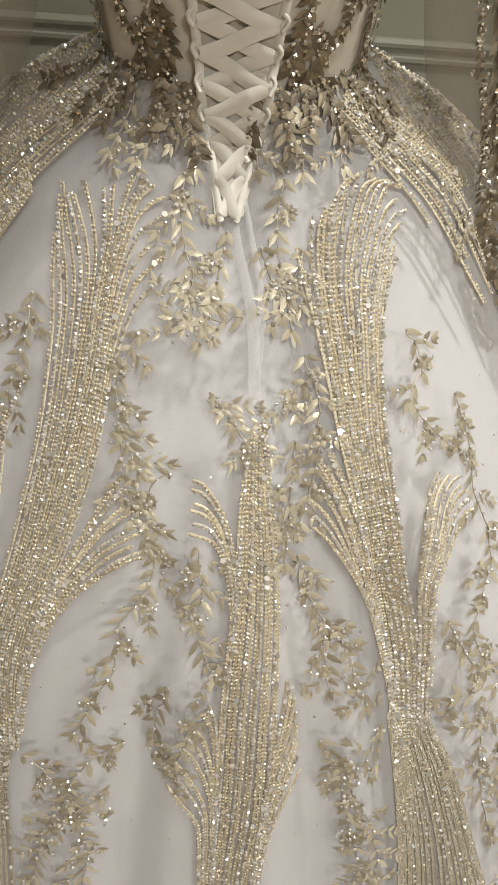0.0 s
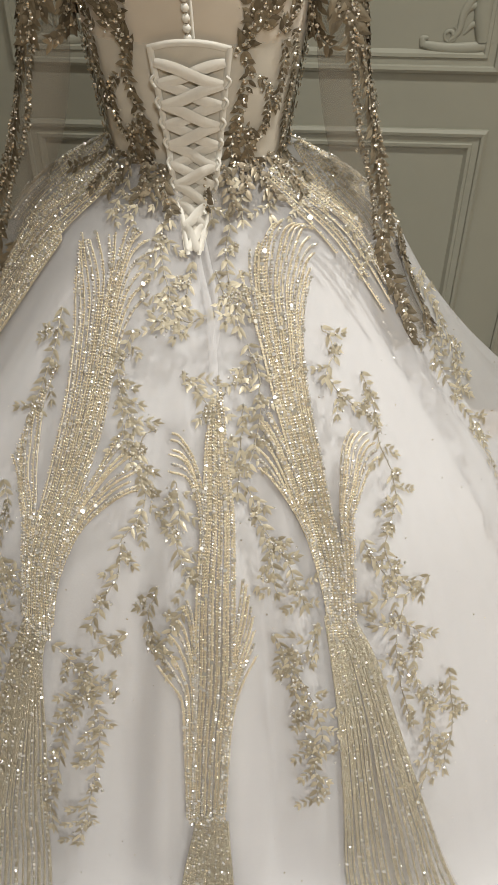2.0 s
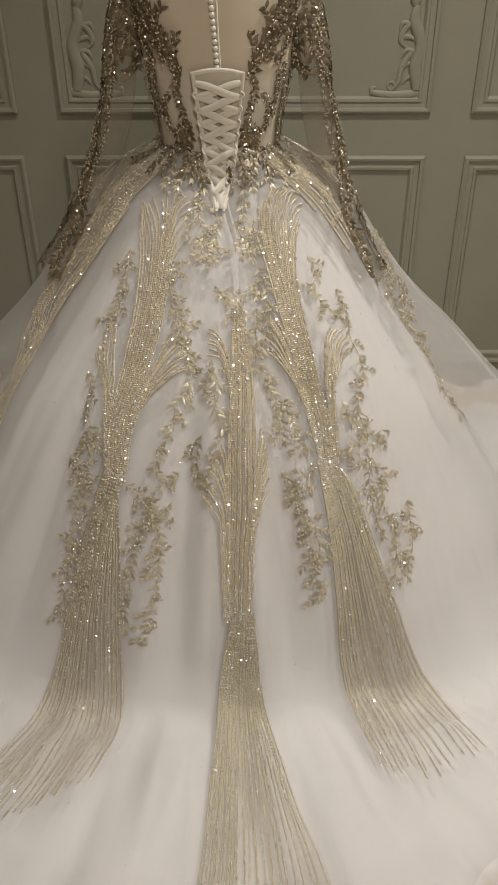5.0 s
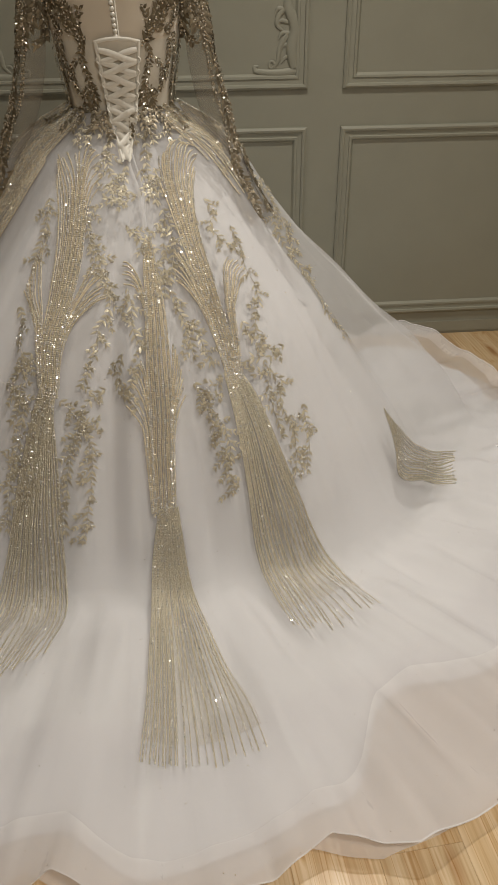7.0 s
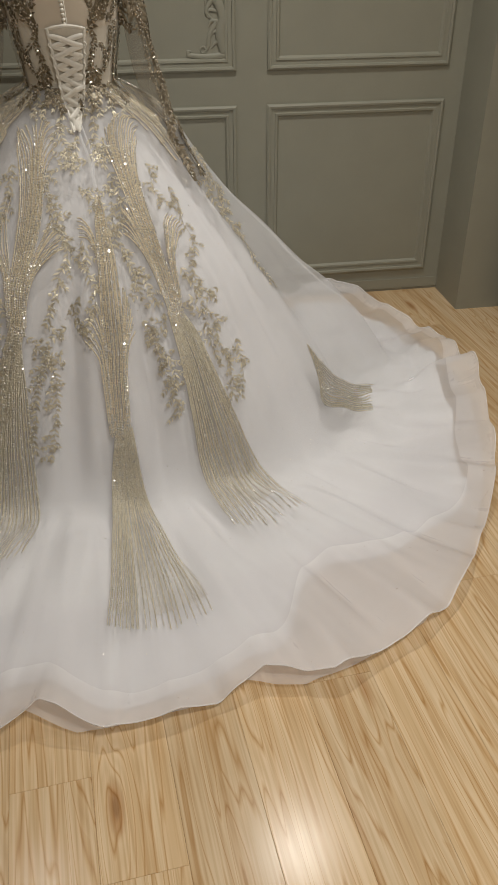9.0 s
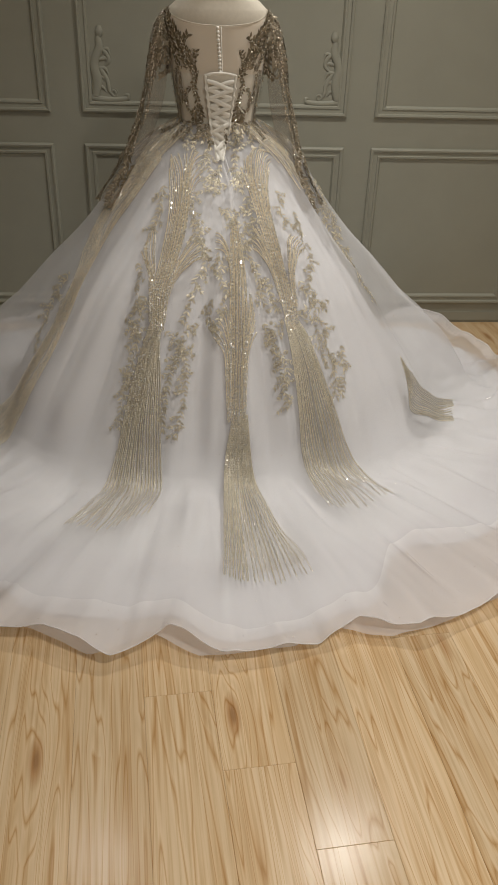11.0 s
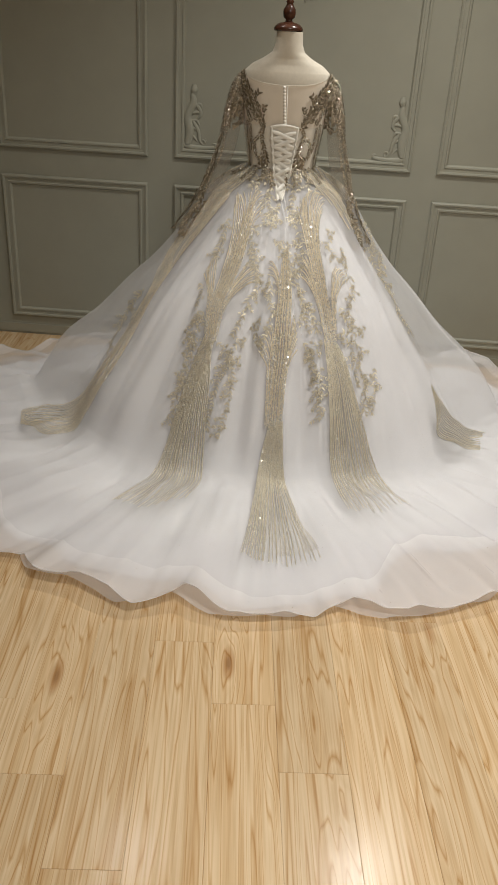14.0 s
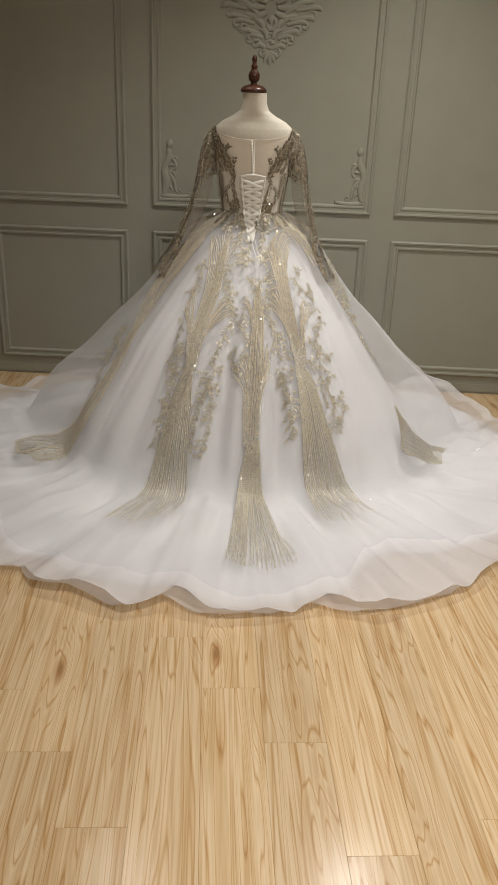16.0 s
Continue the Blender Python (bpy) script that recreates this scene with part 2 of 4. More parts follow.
structure("wall_front_east", box_bm(SIDE_X + 0.1, 3.0, FRONT_Y, FRONT_Y + 0.12, 0, CEIL), WALL, "plain painted wall beside the niche", "wall")
structure("wall_west", box_bm(-3.12, -3.0, -5.0, FRONT_Y + 0.12, 0, CEIL), WALL, "plain painted side wall of the room", "wall")
structure("wall_east", box_bm(3.0, 3.12, -5.0, FRONT_Y + 0.12, 0, CEIL), WALL, "plain painted side wall of the room", "wall")
structure("wall_south", box_bm(-3.12, 3.12, -5.12, -5.0, 0, CEIL), WALL, "plain painted wall behind the camera", "wall")
structure("ceiling", box_bm(-3.2, 3.2, -5.2, 1.2, CEIL, CEIL + 0.1), CEILING, "white painted ceiling with recessed downlights", "ceiling")
floor = structure("floor", box_bm(-3.2, 3.2, -5.2, 1.2, -0.1, -0.004), JOINT, "light oak laminate plank floor, glossy", "floor")


def moulding(name, x0, x1, z0, z1):
    """A stepped picture-frame moulding on the north wall, mitred at the corners."""
    prof = [(0.0, 0.0), (0.0, 0.012), (0.006, 0.018), (0.012, 0.016), (0.014, 0.009), (0.026, 0.008), (0.028, 0.013), (0.034, 0.012), (0.038, 0.004), (0.040, 0.0)]
    verts, faces = [], []
    for i, (cx, cz, sx, sz) in enumerate(((x0, z0, 1, 1), (x1, z0, -1, 1), (x1, z1, -1, -1), (x0, z1, 1, -1))):
        for w, d in prof:
            verts.append((cx + sx * w * 1.2, WALL_Y - d * 0.8, cz + sz * w * 1.2))
    n = len(prof)
    for i in range(4):
        j = (i + 1) % 4
        for k in range(n - 1):
            faces.append((i * n + k, j * n + k, j * n + k + 1, i * n + k + 1))
    return mesh_part(name, verts, faces, WALL, wall_n, "moulded picture-frame panel trim", smooth=False)


for x0, x1 in ((-1.375, -0.658), (-0.53, 0.582), (0.702, 1.425)):
    moulding("panel_moulding", x0, x1, 0.935, 2.45)
    moulding("panel_moulding", x0, x1, 0.10, 0.812)
structure("skirting", box_bm(-SIDE_X, SIDE_X, WALL_Y - 0.006, WALL_Y - 0.001, 0.012, 0.055), WALL, "low painted skirting strip on the panelled wall", "skirting")

# ---------------------------------------------------------------- gown: skirt surface
CX, CY = 0.0, 0.15
BACK = [(.088, 1.035), (.140, .94), (.235, .82), (.33, .69), (.40, .583), (.475, .42), (.55, .236), (.60, .11), (.67, .035), (.80, .014), (1.03, .010), (1.34, .006)]
SIDE = [(.108, 1.045), (.245, .960), (.345, .82), (.45, .69), (.57, .57), (.70, .43), (.84, .31), (.93, .19), (1.0, .08), (1.07, .03), (1.15, .015), (1.33, .006)]
FRONT = [(.090, 1.035), (.16, .94), (.24, .82), (.34, .69), (.42, .58), (.50, .42), (.57, .236), (.62, .11), (.66, .04), (.69, .02), (.73, .012), (.78, .006)]
SPREAD = [(0, 0), (20, .05), (35, .2), (50, .35), (65, .5), (75, .62), (90, 1.0), (110, 1.0), (150, .3), (180, 0)]
HEM_R = [(-180, -.02), (-107, .01), (-82, .02), (-50, .04), (-44, .0), (-35, .06), (-30, -.02), (-26, .06), (-20, .01), (-12.5, .06), (-7, -.07), (-1, .02), (9.6, -.02), (14.3, -.06), (20, .05), (35, .06), (47, -.02), (77, -.13), (95, -.12), (110, -.06), (119, -.1), (180, -.02)]


def spline(tab, u):
    """Catmull-Rom through the rows of tab, u from 0 to 1."""
    p = np.asarray(tab, float)
    n = len(p) - 1
    x = np.clip(np.asarray(u, float) * n, 0, n - 1e-9)
    i = x.astype(int)
    f = (x - i)[..., None]
    a, b, c, d = p[np.maximum(i - 1, 0)], p[i], p[i + 1], p[np.minimum(i + 2, n)]
    return 0.5 * (2 * b + (c - a) * f + (2 * a - 5 * b + 4 * c - d) * f ** 2 + (3 * b - a - 3 * c + d) * f ** 3)


def table(tab, x):
    t = np.asarray(tab, float)
    return np.interp(x, t[:, 0], t[:, 1])


def skirt(theta, u, off=0.0, wide=1.0):
    """The place on the gown's skirt at the angle theta (degrees; 0 at the back seam, positive to the east) and u (0 waist, 1 hem)."""
    th, u = np.broadcast_arrays(np.asarray(theta, float), np.asarray(u, float))
    a = np.abs(th)
    s = np.minimum(table(SPREAD, a), wide)[..., None]
    far = np.clip((a - 95) / 70, 0, 1)[..., None]
    far = far * far * (3 - 2 * far)
    rz = spline(BACK, u) * (1 - s) + spline(SIDE, u) * s
    rz = rz * (1 - far) + spline(FRONT, u) * far
    r, z = rz[..., 0].copy(), rz[..., 1].copy()
    t = np.radians(th)
    r -= 0.022 * np.exp(-((th - 3) / 11.0) ** 2) * np.clip(u / 0.05, 0, 1) * np.clip((0.17 - u) / 0.1, 0, 1)
    w = np.clip((u - 0.12) / 0.4, 0, 1) * np.clip((0.72 - u) / 0.15, 0, 1)
    fold = (np.sin(5.5 * t + 0.9 + 0.5 * np.sin(3 * t)) ** 2 + 0.08) ** 0.4 - 0.72
    fine = np.abs(np.sin(13 * t + 2.0 + 1.5 * u)) - 0.6
    r += w * (0.040 * fold + 0.014 * fine + 0.008 * np.sin(31 * t + u * 5))
    for c, d in ((79, 1.0), (-72, 0.7)):
        r -= d * 0.045 * np.clip((u - 0.1) / 0.2, 0, 1) * np.clip((0.82 - u) / 0.2, 0, 1) * np.exp(-((th - c) / 5.0) ** 2)
    r -= 0.045 * np.exp(-((th - 30) / 6.0) ** 2) * np.exp(-((u - 0.36) / 0.09) ** 2)
    fl = np.clip((u - 0.68) / 0.12, 0, 1)
    z += fl * (0.016 + 0.014 * np.sin(8 * t + 1.0 + 3 * u) + 0.026 * (np.abs(np.sin(9 * t - 5 * u + 0.4)) - 0.6) + 0.010 * (np.abs(np.sin(21 * t + 6 * u)) - 0.5) + 0.007 * np.sin(27 * u + 5 * t) + 0.004 * np.sin(43 * t + 9 * u))
    z += fl * (0.010 * np.abs(np.sin(15 * t + 4 * np.sin(6 * u) + 1.0)) ** 3 + 0.008 * np.abs(np.sin(34 * t - 8 * u)) ** 4)
    h = table(HEM_R, th)
    k = np.clip((u - 0.8) / 0.2, 0, 1) ** 2
    r += k * h * 0.7
    z += k * (0.012 + np.clip(-h, 0, 1) * 0.35 + 0.006 * np.sin(40 * t))
    ruf = np.clip((u - 0.72) / 0.28, 0, 1) * np.clip((a - 55) / 25, 0, 1)
    z += ruf * 0.028 * (1.05 + np.sin(10 * t + 0.6 + 5 * u)) + ruf * 0.012 * (1 + np.sin(27 * t + 7 * u))
    z = np.maximum(z, 0.004) + off * 0.7
    r = r + off
    return np.stack([CX + r * np.sin(t), CY - r * np.cos(t), z], -1)


def sheet(u0, u1, nu, nt, off, turned=0.0, wide=1.0, uneven=None, begin=None):
    th = np.linspace(-180, 180, nt, endpoint=False)
    u = np.linspace(u0, u1, nu)
    u = u[:, None] + 0 * th[None, :]
    if uneven is not None:
        u = u0 + (u - u0) * (uneven(th)[None, :] - u0) / (u1 - u0)
    if begin is not None:
        u = u1 - (u1 - u) * (u1 - begin(th)[None, :]) / (u1 - u0)
    v = skirt((th[None, :] + turned + 180) % 360 - 180, u, off, wide)
    if turned:
        a = math.radians(turned)
        x, y = v[..., 0] - CX, v[..., 1] - CY
        v = np.stack([CX + x * math.cos(a) + y * math.sin(a), CY - x * math.sin(a) + y * math.cos(a), v[..., 2]], -1)
    return v.reshape(-1, 3), grid_faces(nu, nt, True)


def opaque_end(th):
    """Where the opaque layers of the train stop, by angle: an uneven line."""
    t = np.radians(th)
    return 0.964 + 0.010 * np.sin(3 * t + 1.0) + 0.008 * np.sin(8 * t) + 0.005 * np.sin(19 * t + 2.0) - 0.045 * np.exp(-((th - 29) / 13.0) ** 2)


gown = thing("wedding_gown", "white tulle ball gown with champagne beaded lace, long train", "wedding gown")
hips = np.clip((np.linspace(0.0, 0.955, 130) - 0.13) / 0.2, 0, 1)[:, None]
lining = sheet(0.0, 0.955, 130, 540, 0.0, wide=1.0 - 0.53 * hips, uneven=opaque_end)
lining[0][:, 2] -= 0.8 * np.minimum(lining[0][:, 2], 0.055)
mesh_part("skirt_lining", *lining, LINING, gown, "opaque white satin skirt lining")
mesh_part("tulle_overlay", *sheet(0.0, 0.998, 130, 540, 0.010), TULLE, gown, "sheer white tulle overskirt")
mesh_part("hem_flounce", *sheet(0.90, 1.0, 20, 900, 0.0115, begin=lambda th: opaque_end(th) - 0.006), HEM, gown, "sheer stiff tulle hem of the train")
lower = sheet(0.89, 1.0, 18, 900, 0.0, 2.5)
mesh_part("under_flounce", lower[0] * np.array((0.992, 0.992, 0.4)), lower[1], HEM, gown, "second sheer tulle layer under the hem")
rim = skirt(np.linspace(-180, 180, 900, endpoint=False)[None, :], np.array((0.9985, 1.0, 1.0))[:, None], 0.0105)
rim[2, :, 2] -= 0.002
mesh_part("hem_edge", rim.reshape(-1, 3), grid_faces(3, 900, True), LINING, gown, "narrow rolled white hem edge")

# ---------------------------------------------------------------- torso surface
TORSO = [(0.97, .120, .098, .155), (1.03, .115, .092, .155), (1.10, .125, .098, .155), (1.19, .140, .105, .155), (1.28, .152, .105, .152), (1.33, .160, .100, .147),
         (1.36, .152, .090, .140), (1.385, .125, .075, .130), (1.405, .085, .062, .118), (1.425, .056, .052, .106), (1.45, .047, .047, .100), (1.50, .044, .044, .097)]


def torso(phi, z, off=0.0):
    """The place on the dress form at the angle phi (degrees, 0 at the spine, positive to the east) and height z."""
    p, z = np.broadcast_arrays(np.radians(np.asarray(phi, float)), np.asarray(z, float))
    t = np.asarray(TORSO)
    a, b, c = (np.interp(z, t[:, 0], t[:, i]) for i in (1, 2, 3))
    sn, cs = np.sin(p), np.cos(p)
    x = (a + off) * np.sign(sn) * np.abs(sn) ** 0.9
    y = c - (b + off) * np.sign(cs) * np.abs(cs) ** 0.9
    return np.stack([x, y, z * np.ones_like(x)], -1)


# ---------------------------------------------------------------- lace: small pieces set on a surface


class Lace:
    """Gathers many small pieces on a surface f(a, b, off) into one mesh."""

    def __init__(self, f):
        self.f, self.v, self.q, self.n = f, [], [], 0

    def frame_at(self, a, b):
        e = 0.004
        p = self.f(a, b, 0.0)
        da = self.f(np.asarray(a) + 0.3, b, 0.0) - p
        db = self.f(a, np.asarray(b) + e, 0.0) - p
        da /= np.linalg.norm(da, axis=-1, keepdims=True) + 1e-9
        nrm = np.cross(da, db)
        nrm /= np.linalg.norm(nrm, axis=-1, keepdims=True) + 1e-9
        out = self.f(a, b, 0.01) - p
        nrm = nrm * np.where(np.sum(nrm * out, axis=-1, keepdims=True) < 0, -1.0, 1.0)
        db = np.cross(nrm, da)
        return p, da, db, nrm

    def stamp(self, p, ex, ey, ez, shape, faces):
        """Copies of a small shape (k x 3) at the places p, along the axes ex, ey, ez (sizes included)."""
        m, k = len(p), len(shape)
        if not m:
            return
        w = p[:, None, :] + shape[None, :, 0:1] * ex[:, None, :] + shape[None, :, 1:2] * ey[:, None, :] + shape[None, :, 2:3] * ez[:, None, :]
        self.v.append(w.reshape(-1, 3))
        self.q.extend((np.arange(m)[:, None, None] * k + np.array(faces)[None] + self.n).reshape(m * len(faces), -1).tolist())
        self.n += m * k

    def done(self, name, mat, parent, label, smooth=False):
        return mesh_part(name, np.concatenate(self.v), self.q, mat, parent, label, smooth=smooth, kind="stuff")


BEAD = np.array([(1, 0, 0.2), (0.31, 0.95, 0.2), (-0.81, 0.59, 0.2), (-0.81, -0.59, 0.2), (0.31, -0.95, 0.2), (0, 0, 0.9)])
SEQUIN = BEAD * np.array((1, 1, 0)) + np.array((0, 0, 0.1))
BEAD_F = [(0, 1, 5), (1, 2, 5), (2, 3, 5), (3, 4, 5), (4, 0, 5)]
LEAFSHAPE = np.array([(0, 0, 0), (0.25, 0.5, 0.1), (0.6, 0.46, 0.12), (1, 0, 0.05), (0.6, -0.46, 0.12), (0.25, -0.5, 0.1), (0.45, 0, 0.34)])
LEAF_F = [(0, 6, 1), (1, 6, 2), (2, 6, 3), (3, 6, 4), (4, 6, 5), (5, 6, 0)]
rng = np.random.default_rng(7)


def resample(f, path, step, off):
    """Even steps of about `step` metres along a path of (a, b) rows on the surface f."""
    ab = spline(path, np.linspace(0, 1, 160))
    p = f(ab[:, 0], ab[:, 1], off)
    s = np.concatenate([[0], np.cumsum(np.linalg.norm(np.diff(p, axis=0), axis=1))])
    n = max(2, int(s[-1] / step) + 1)
    g = np.linspace(0, s[-1], n)
    return np.interp(g, s, ab[:, 0]), np.interp(g, s, ab[:, 1])


def beads(lace, a, b, size, off, tilt=0.35):
    p, da, db, nr = lace.frame_at(a, b)
    m = len(p)
    ang = rng.uniform(0, 6.28, m)[:, None]
    nr2 = nr + tilt * rng.normal(size=(m, 3))
    nr2 /= np.linalg.norm(nr2, axis=1, keepdims=True)
    ex = da * np.cos(ang) + db * np.sin(ang)
    ex -= nr2 * np.sum(ex * nr2, axis=1, keepdims=True)
    ey = np.cross(nr2, ex)
    sz = (size * rng.uniform(0.7, 1.25, m))[:, None]
    lace.stamp(lace.f(a, b, off), ex * sz, ey * sz, nr2 * sz, BEAD, BEAD_F)


def discs(lace, a, b, size, off, tilt):
    """Flat round sequins, each a little tilted."""
    p, da, db, nr = lace.frame_at(a, b)
    n2 = nr + tilt * rng.normal(size=p.shape)
    n2 /= np.linalg.norm(n2, axis=1, keepdims=True)
    ex = da - n2 * np.sum(da * n2, axis=1, keepdims=True)
    ex /= np.linalg.norm(ex, axis=1, keepdims=True) + 1e-9
    lace.stamp(lace.f(a, b, off), ex * size, np.cross(n2, ex) * size, n2 * size, SEQUIN, BEAD_F)


def leaves(lace, a, b, ang, length, width, off):
    """Leaves at (a, b), pointing by ang (radians, 0 along a, pi/2 along b)."""
    a, b, ang = np.atleast_1d(a), np.atleast_1d(b), np.atleast_1d(ang)
    p, da, db, nr = lace.frame_at(a, b)
    c, s = np.cos(ang)[:, None], np.sin(ang)[:, None]
    ex, ey = da * c + db * s, -da * s + db * c
    ln = (length * rng.uniform(0.75, 1.25, len(p)))[:, None]
    lift = 0.12 * rng.uniform(0, 1, (len(p), 1))
    lace.stamp(lace.f(a, b, off), (ex + nr * lift) * ln, ey * (width * rng.uniform(0.8, 1.2, (len(p), 1))), nr * width * 0.3, LEAFSHAPE, LEAF_F)


def ribbon_on(f, path, width, off, n=60, arch=0.0):
    """A strip that follows a path on a surface, with a raised middle."""
    ab = spline(path, np.linspace(0, 1, n))
    p = f(ab[:, 0], ab[:, 1], off)
    t = np.gradient(p, axis=0)
    t /= np.linalg.norm(t, axis=1, keepdims=True) + 1e-9
    q = f(ab[:, 0], ab[:, 1], off + 0.01) - p
    q /= np.linalg.norm(q, axis=1, keepdims=True) + 1e-9
    side = np.cross(t, q)
    w = np.asarray(width) * np.ones(n)
    rows = [p + side * (w * k)[:, None] + q * (arch * (1 - (2 * k) ** 2) - 0.0004 * (abs(k) > 0.45)) for k in (-0.5, -0.25, 0, 0.25, 0.5)]
    v = np.stack(rows, 1).reshape(-1, 3)
    return v, grid_faces(n, 5)


class Strips:
    def __init__(self):
        self.v, self.q, self.n = [], [], 0

    def add(self, v, q):
        self.v.append(v)
        self.q.extend([tuple(i + self.n for i in f) for f in q])
        self.n += len(v)

# ---------------------------------------------------------------- beaded wheat-sheaf motifs on the skirt
OFF = 0.0125


def sheaf(name, label, bundles, step=0.0043, size=0.0022):
    """One appliqued sheaf. Each bundle: guide curves side by side (rows of angle and height share, from the foot up), its number of strands,
    whether a net ground lies under it, how ragged its tips are, and whether it is a glittering foot on the train."""
    net, lines, stripes, gl, sl = Strips(), Strips(), Strips(), Lace(skirt), Lace(skirt)
    for guides, count, fill, rag, foot in bundles:
        g = np.stack([spline(c, np.linspace(0, 1, 40)) for c in guides])
        m = len(g) - 1

        def across(k):
            i = min(int(k * m), m - 1)
            f = k * m - i
            return g[i] * (1 - f) + g[i + 1] * f

        if fill:
            rows = np.stack([across(k) for k in np.linspace(0, 1, 4 * m + 1)], 1)[(4 if foot else 1):(40 if foot else 20)]
            net.add(skirt(rows[..., 0], rows[..., 1], OFF - 0.0015).reshape(-1, 3), grid_faces(rows.shape[0], rows.shape[1]))
        for i in range(count):
            k = (i + 0.5 + 0.22 * rng.uniform(-1, 1)) / count
            first = rng.uniform(0, 0.035) if foot else 0.0
            path = spline(across(k), np.linspace(first, 1 - rag * rng.uniform(0, 1), 16))
            silver = i % 3 == 1
            if foot:
                stripes.add(*ribbon_on(skirt, path, 0.0034 + 0.0026 * (i % 2) + 0.001 * rng.uniform(), OFF, 70, 0.0005))
            else:
                lines.add(*ribbon_on(skirt, path, np.linspace(0.0022, 0.0038, 60), OFF, 60, 0.0005))
            a, b = resample(skirt, path, step * (1.0 if not foot else 1.7), OFF)
            few = rng.uniform(size=len(a)) < 0.03
            discs(sl, a[few], b[few], 0.0031, OFF + 0.0022, 0.22)
            way = skirt(a, b)[:, :2] - np.array((CX, CY))
            side = np.degrees(0.0014 / (np.linalg.norm(way, axis=1) + 0.02))
            for sg in ((0,) if foot or silver else (-1, 1)):
                keep = rng.uniform(size=len(a)) > (0.12 if not foot else 0.45)
                beads(sl if silver else gl, a[keep] + sg * side[keep], b[keep], size * (1.2 if silver else 0.66), OFF + 0.0008, 0.45 if silver else 0.35)
    ob = mesh_part(name, np.concatenate((lines if lines.v else stripes).v), (lines if lines.v else stripes).q, THREAD if lines.v else GLITTER, gown, label, kind="stuff")
    if lines.v and stripes.v:
        mesh_part("glitter_stripe", np.concatenate(stripes.v), stripes.q, GLITTER, ob, "silver glitter stripes of the splayed foot", kind="stuff")
    if net.v:
        mesh_part("net_ground", np.concatenate(net.v), net.q, NET, ob, "fine champagne net ground")
    gl.done("bead_trim", GOLD, ob, "champagne gold beads in rows")
    sl.done("sequin_trim", SILVER, ob, "larger silver sequins in rows")
    return ob


# guide curves: angle round the skirt, share of the way from waist to hem
LEFT_FOOT = [[(-30.5, 0.866), (-29.5, 0.812), (-30.5, 0.696), (-30.5, 0.594), (-30.0, 0.5), (-28.5, 0.438), (-27.5, 0.41)],
    [(-22.5, 0.878), (-22.5, 0.818), (-25.0, 0.672), (-25.5, 0.57), (-25.5, 0.494), (-25.5, 0.434), (-24.8, 0.408)],
    [(-16.0, 0.826), (-15.5, 0.758), (-17.5, 0.644), (-19.0, 0.554), (-20.5, 0.49), (-22.5, 0.432), (-22.0, 0.408)]]
LEFT_FAN = [[(-26.5, 0.424), (-29.5, 0.362), (-30.5, 0.284), (-32.5, 0.218), (-38.5, 0.166), (-47.5, 0.112)],
    [(-24.0, 0.418), (-27.5, 0.358), (-26.5, 0.278), (-27.5, 0.216), (-30.5, 0.16), (-37.5, 0.116), (-53.5, 0.078)],
    [(-23.0, 0.416), (-25.5, 0.354), (-24.0, 0.274), (-23.5, 0.214), (-25.0, 0.168), (-28.5, 0.118), (-28.0, 0.082), (-20.5, 0.068)],
    [(-21.5, 0.416), (-23.0, 0.35), (-21.0, 0.276), (-20.0, 0.224), (-21.0, 0.18), (-20.0, 0.148), (-15.0, 0.13)]]
LEFT_ARCH = [[(-28.0, 0.408), (-30.5, 0.362), (-33.5, 0.318), (-39.0, 0.294), (-42.0, 0.28)],
    [(-27.5, 0.406), (-30.0, 0.362), (-32.5, 0.31), (-38.5, 0.28), (-40.5, 0.252), (-40.5, 0.228)],
    [(-27.0, 0.406), (-29.0, 0.36), (-31.0, 0.302), (-34.0, 0.26), (-38.5, 0.226), (-39.0, 0.194)]]
LEFT_WING = [[(-21.5, 0.406), (-21.5, 0.364), (-19.0, 0.318), (-13.0, 0.286), (-8.5, 0.28)],
    [(-22.0, 0.406), (-22.5, 0.36), (-20.5, 0.306), (-16.0, 0.27), (-9.5, 0.252)],
    [(-22.5, 0.402), (-23.0, 0.356), (-21.5, 0.294), (-18.5, 0.252), (-16.0, 0.226)]]
BACK_FOOT = [[(-1.0, 0.922), (-0.5, 0.87), (0.0, 0.776), (1.0, 0.632), (3.5, 0.538)],
    [(3.0, 0.926), (3.5, 0.864), (4.0, 0.766), (4.5, 0.626), (5.5, 0.536)],
    [(12.5, 0.93), (12.5, 0.876), (11.0, 0.808), (9.0, 0.666), (8.0, 0.532)]]
BACK_FAN = [[(2.0, 0.552), (2.5, 0.484), (3.0, 0.44), (3.5, 0.374), (5.0, 0.288), (6.0, 0.24), (7.5, 0.206)],
    [(7.5, 0.536), (8.5, 0.476), (10.0, 0.434), (11.0, 0.37), (12.0, 0.288), (11.5, 0.232), (11.0, 0.192)]]
BACK_CURL_A = [[(2.0, 0.546), (1.5, 0.484), (1.0, 0.452), (-1.5, 0.434), (-3.5, 0.426)],
    [(2.5, 0.546), (3.0, 0.484), (3.0, 0.44), (1.0, 0.408), (-1.0, 0.396)],
    [(3.0, 0.544), (3.5, 0.476), (3.5, 0.424), (3.5, 0.388), (2.5, 0.37)]]
BACK_CURL_B = [[(7.5, 0.532), (9.0, 0.466), (11.0, 0.438), (14.0, 0.428)],
    [(7.0, 0.532), (8.5, 0.462), (10.5, 0.42), (13.0, 0.396), (14.0, 0.384)],
    [(6.5, 0.534), (8.0, 0.464), (9.5, 0.412), (11.5, 0.37), (12.5, 0.346)]]
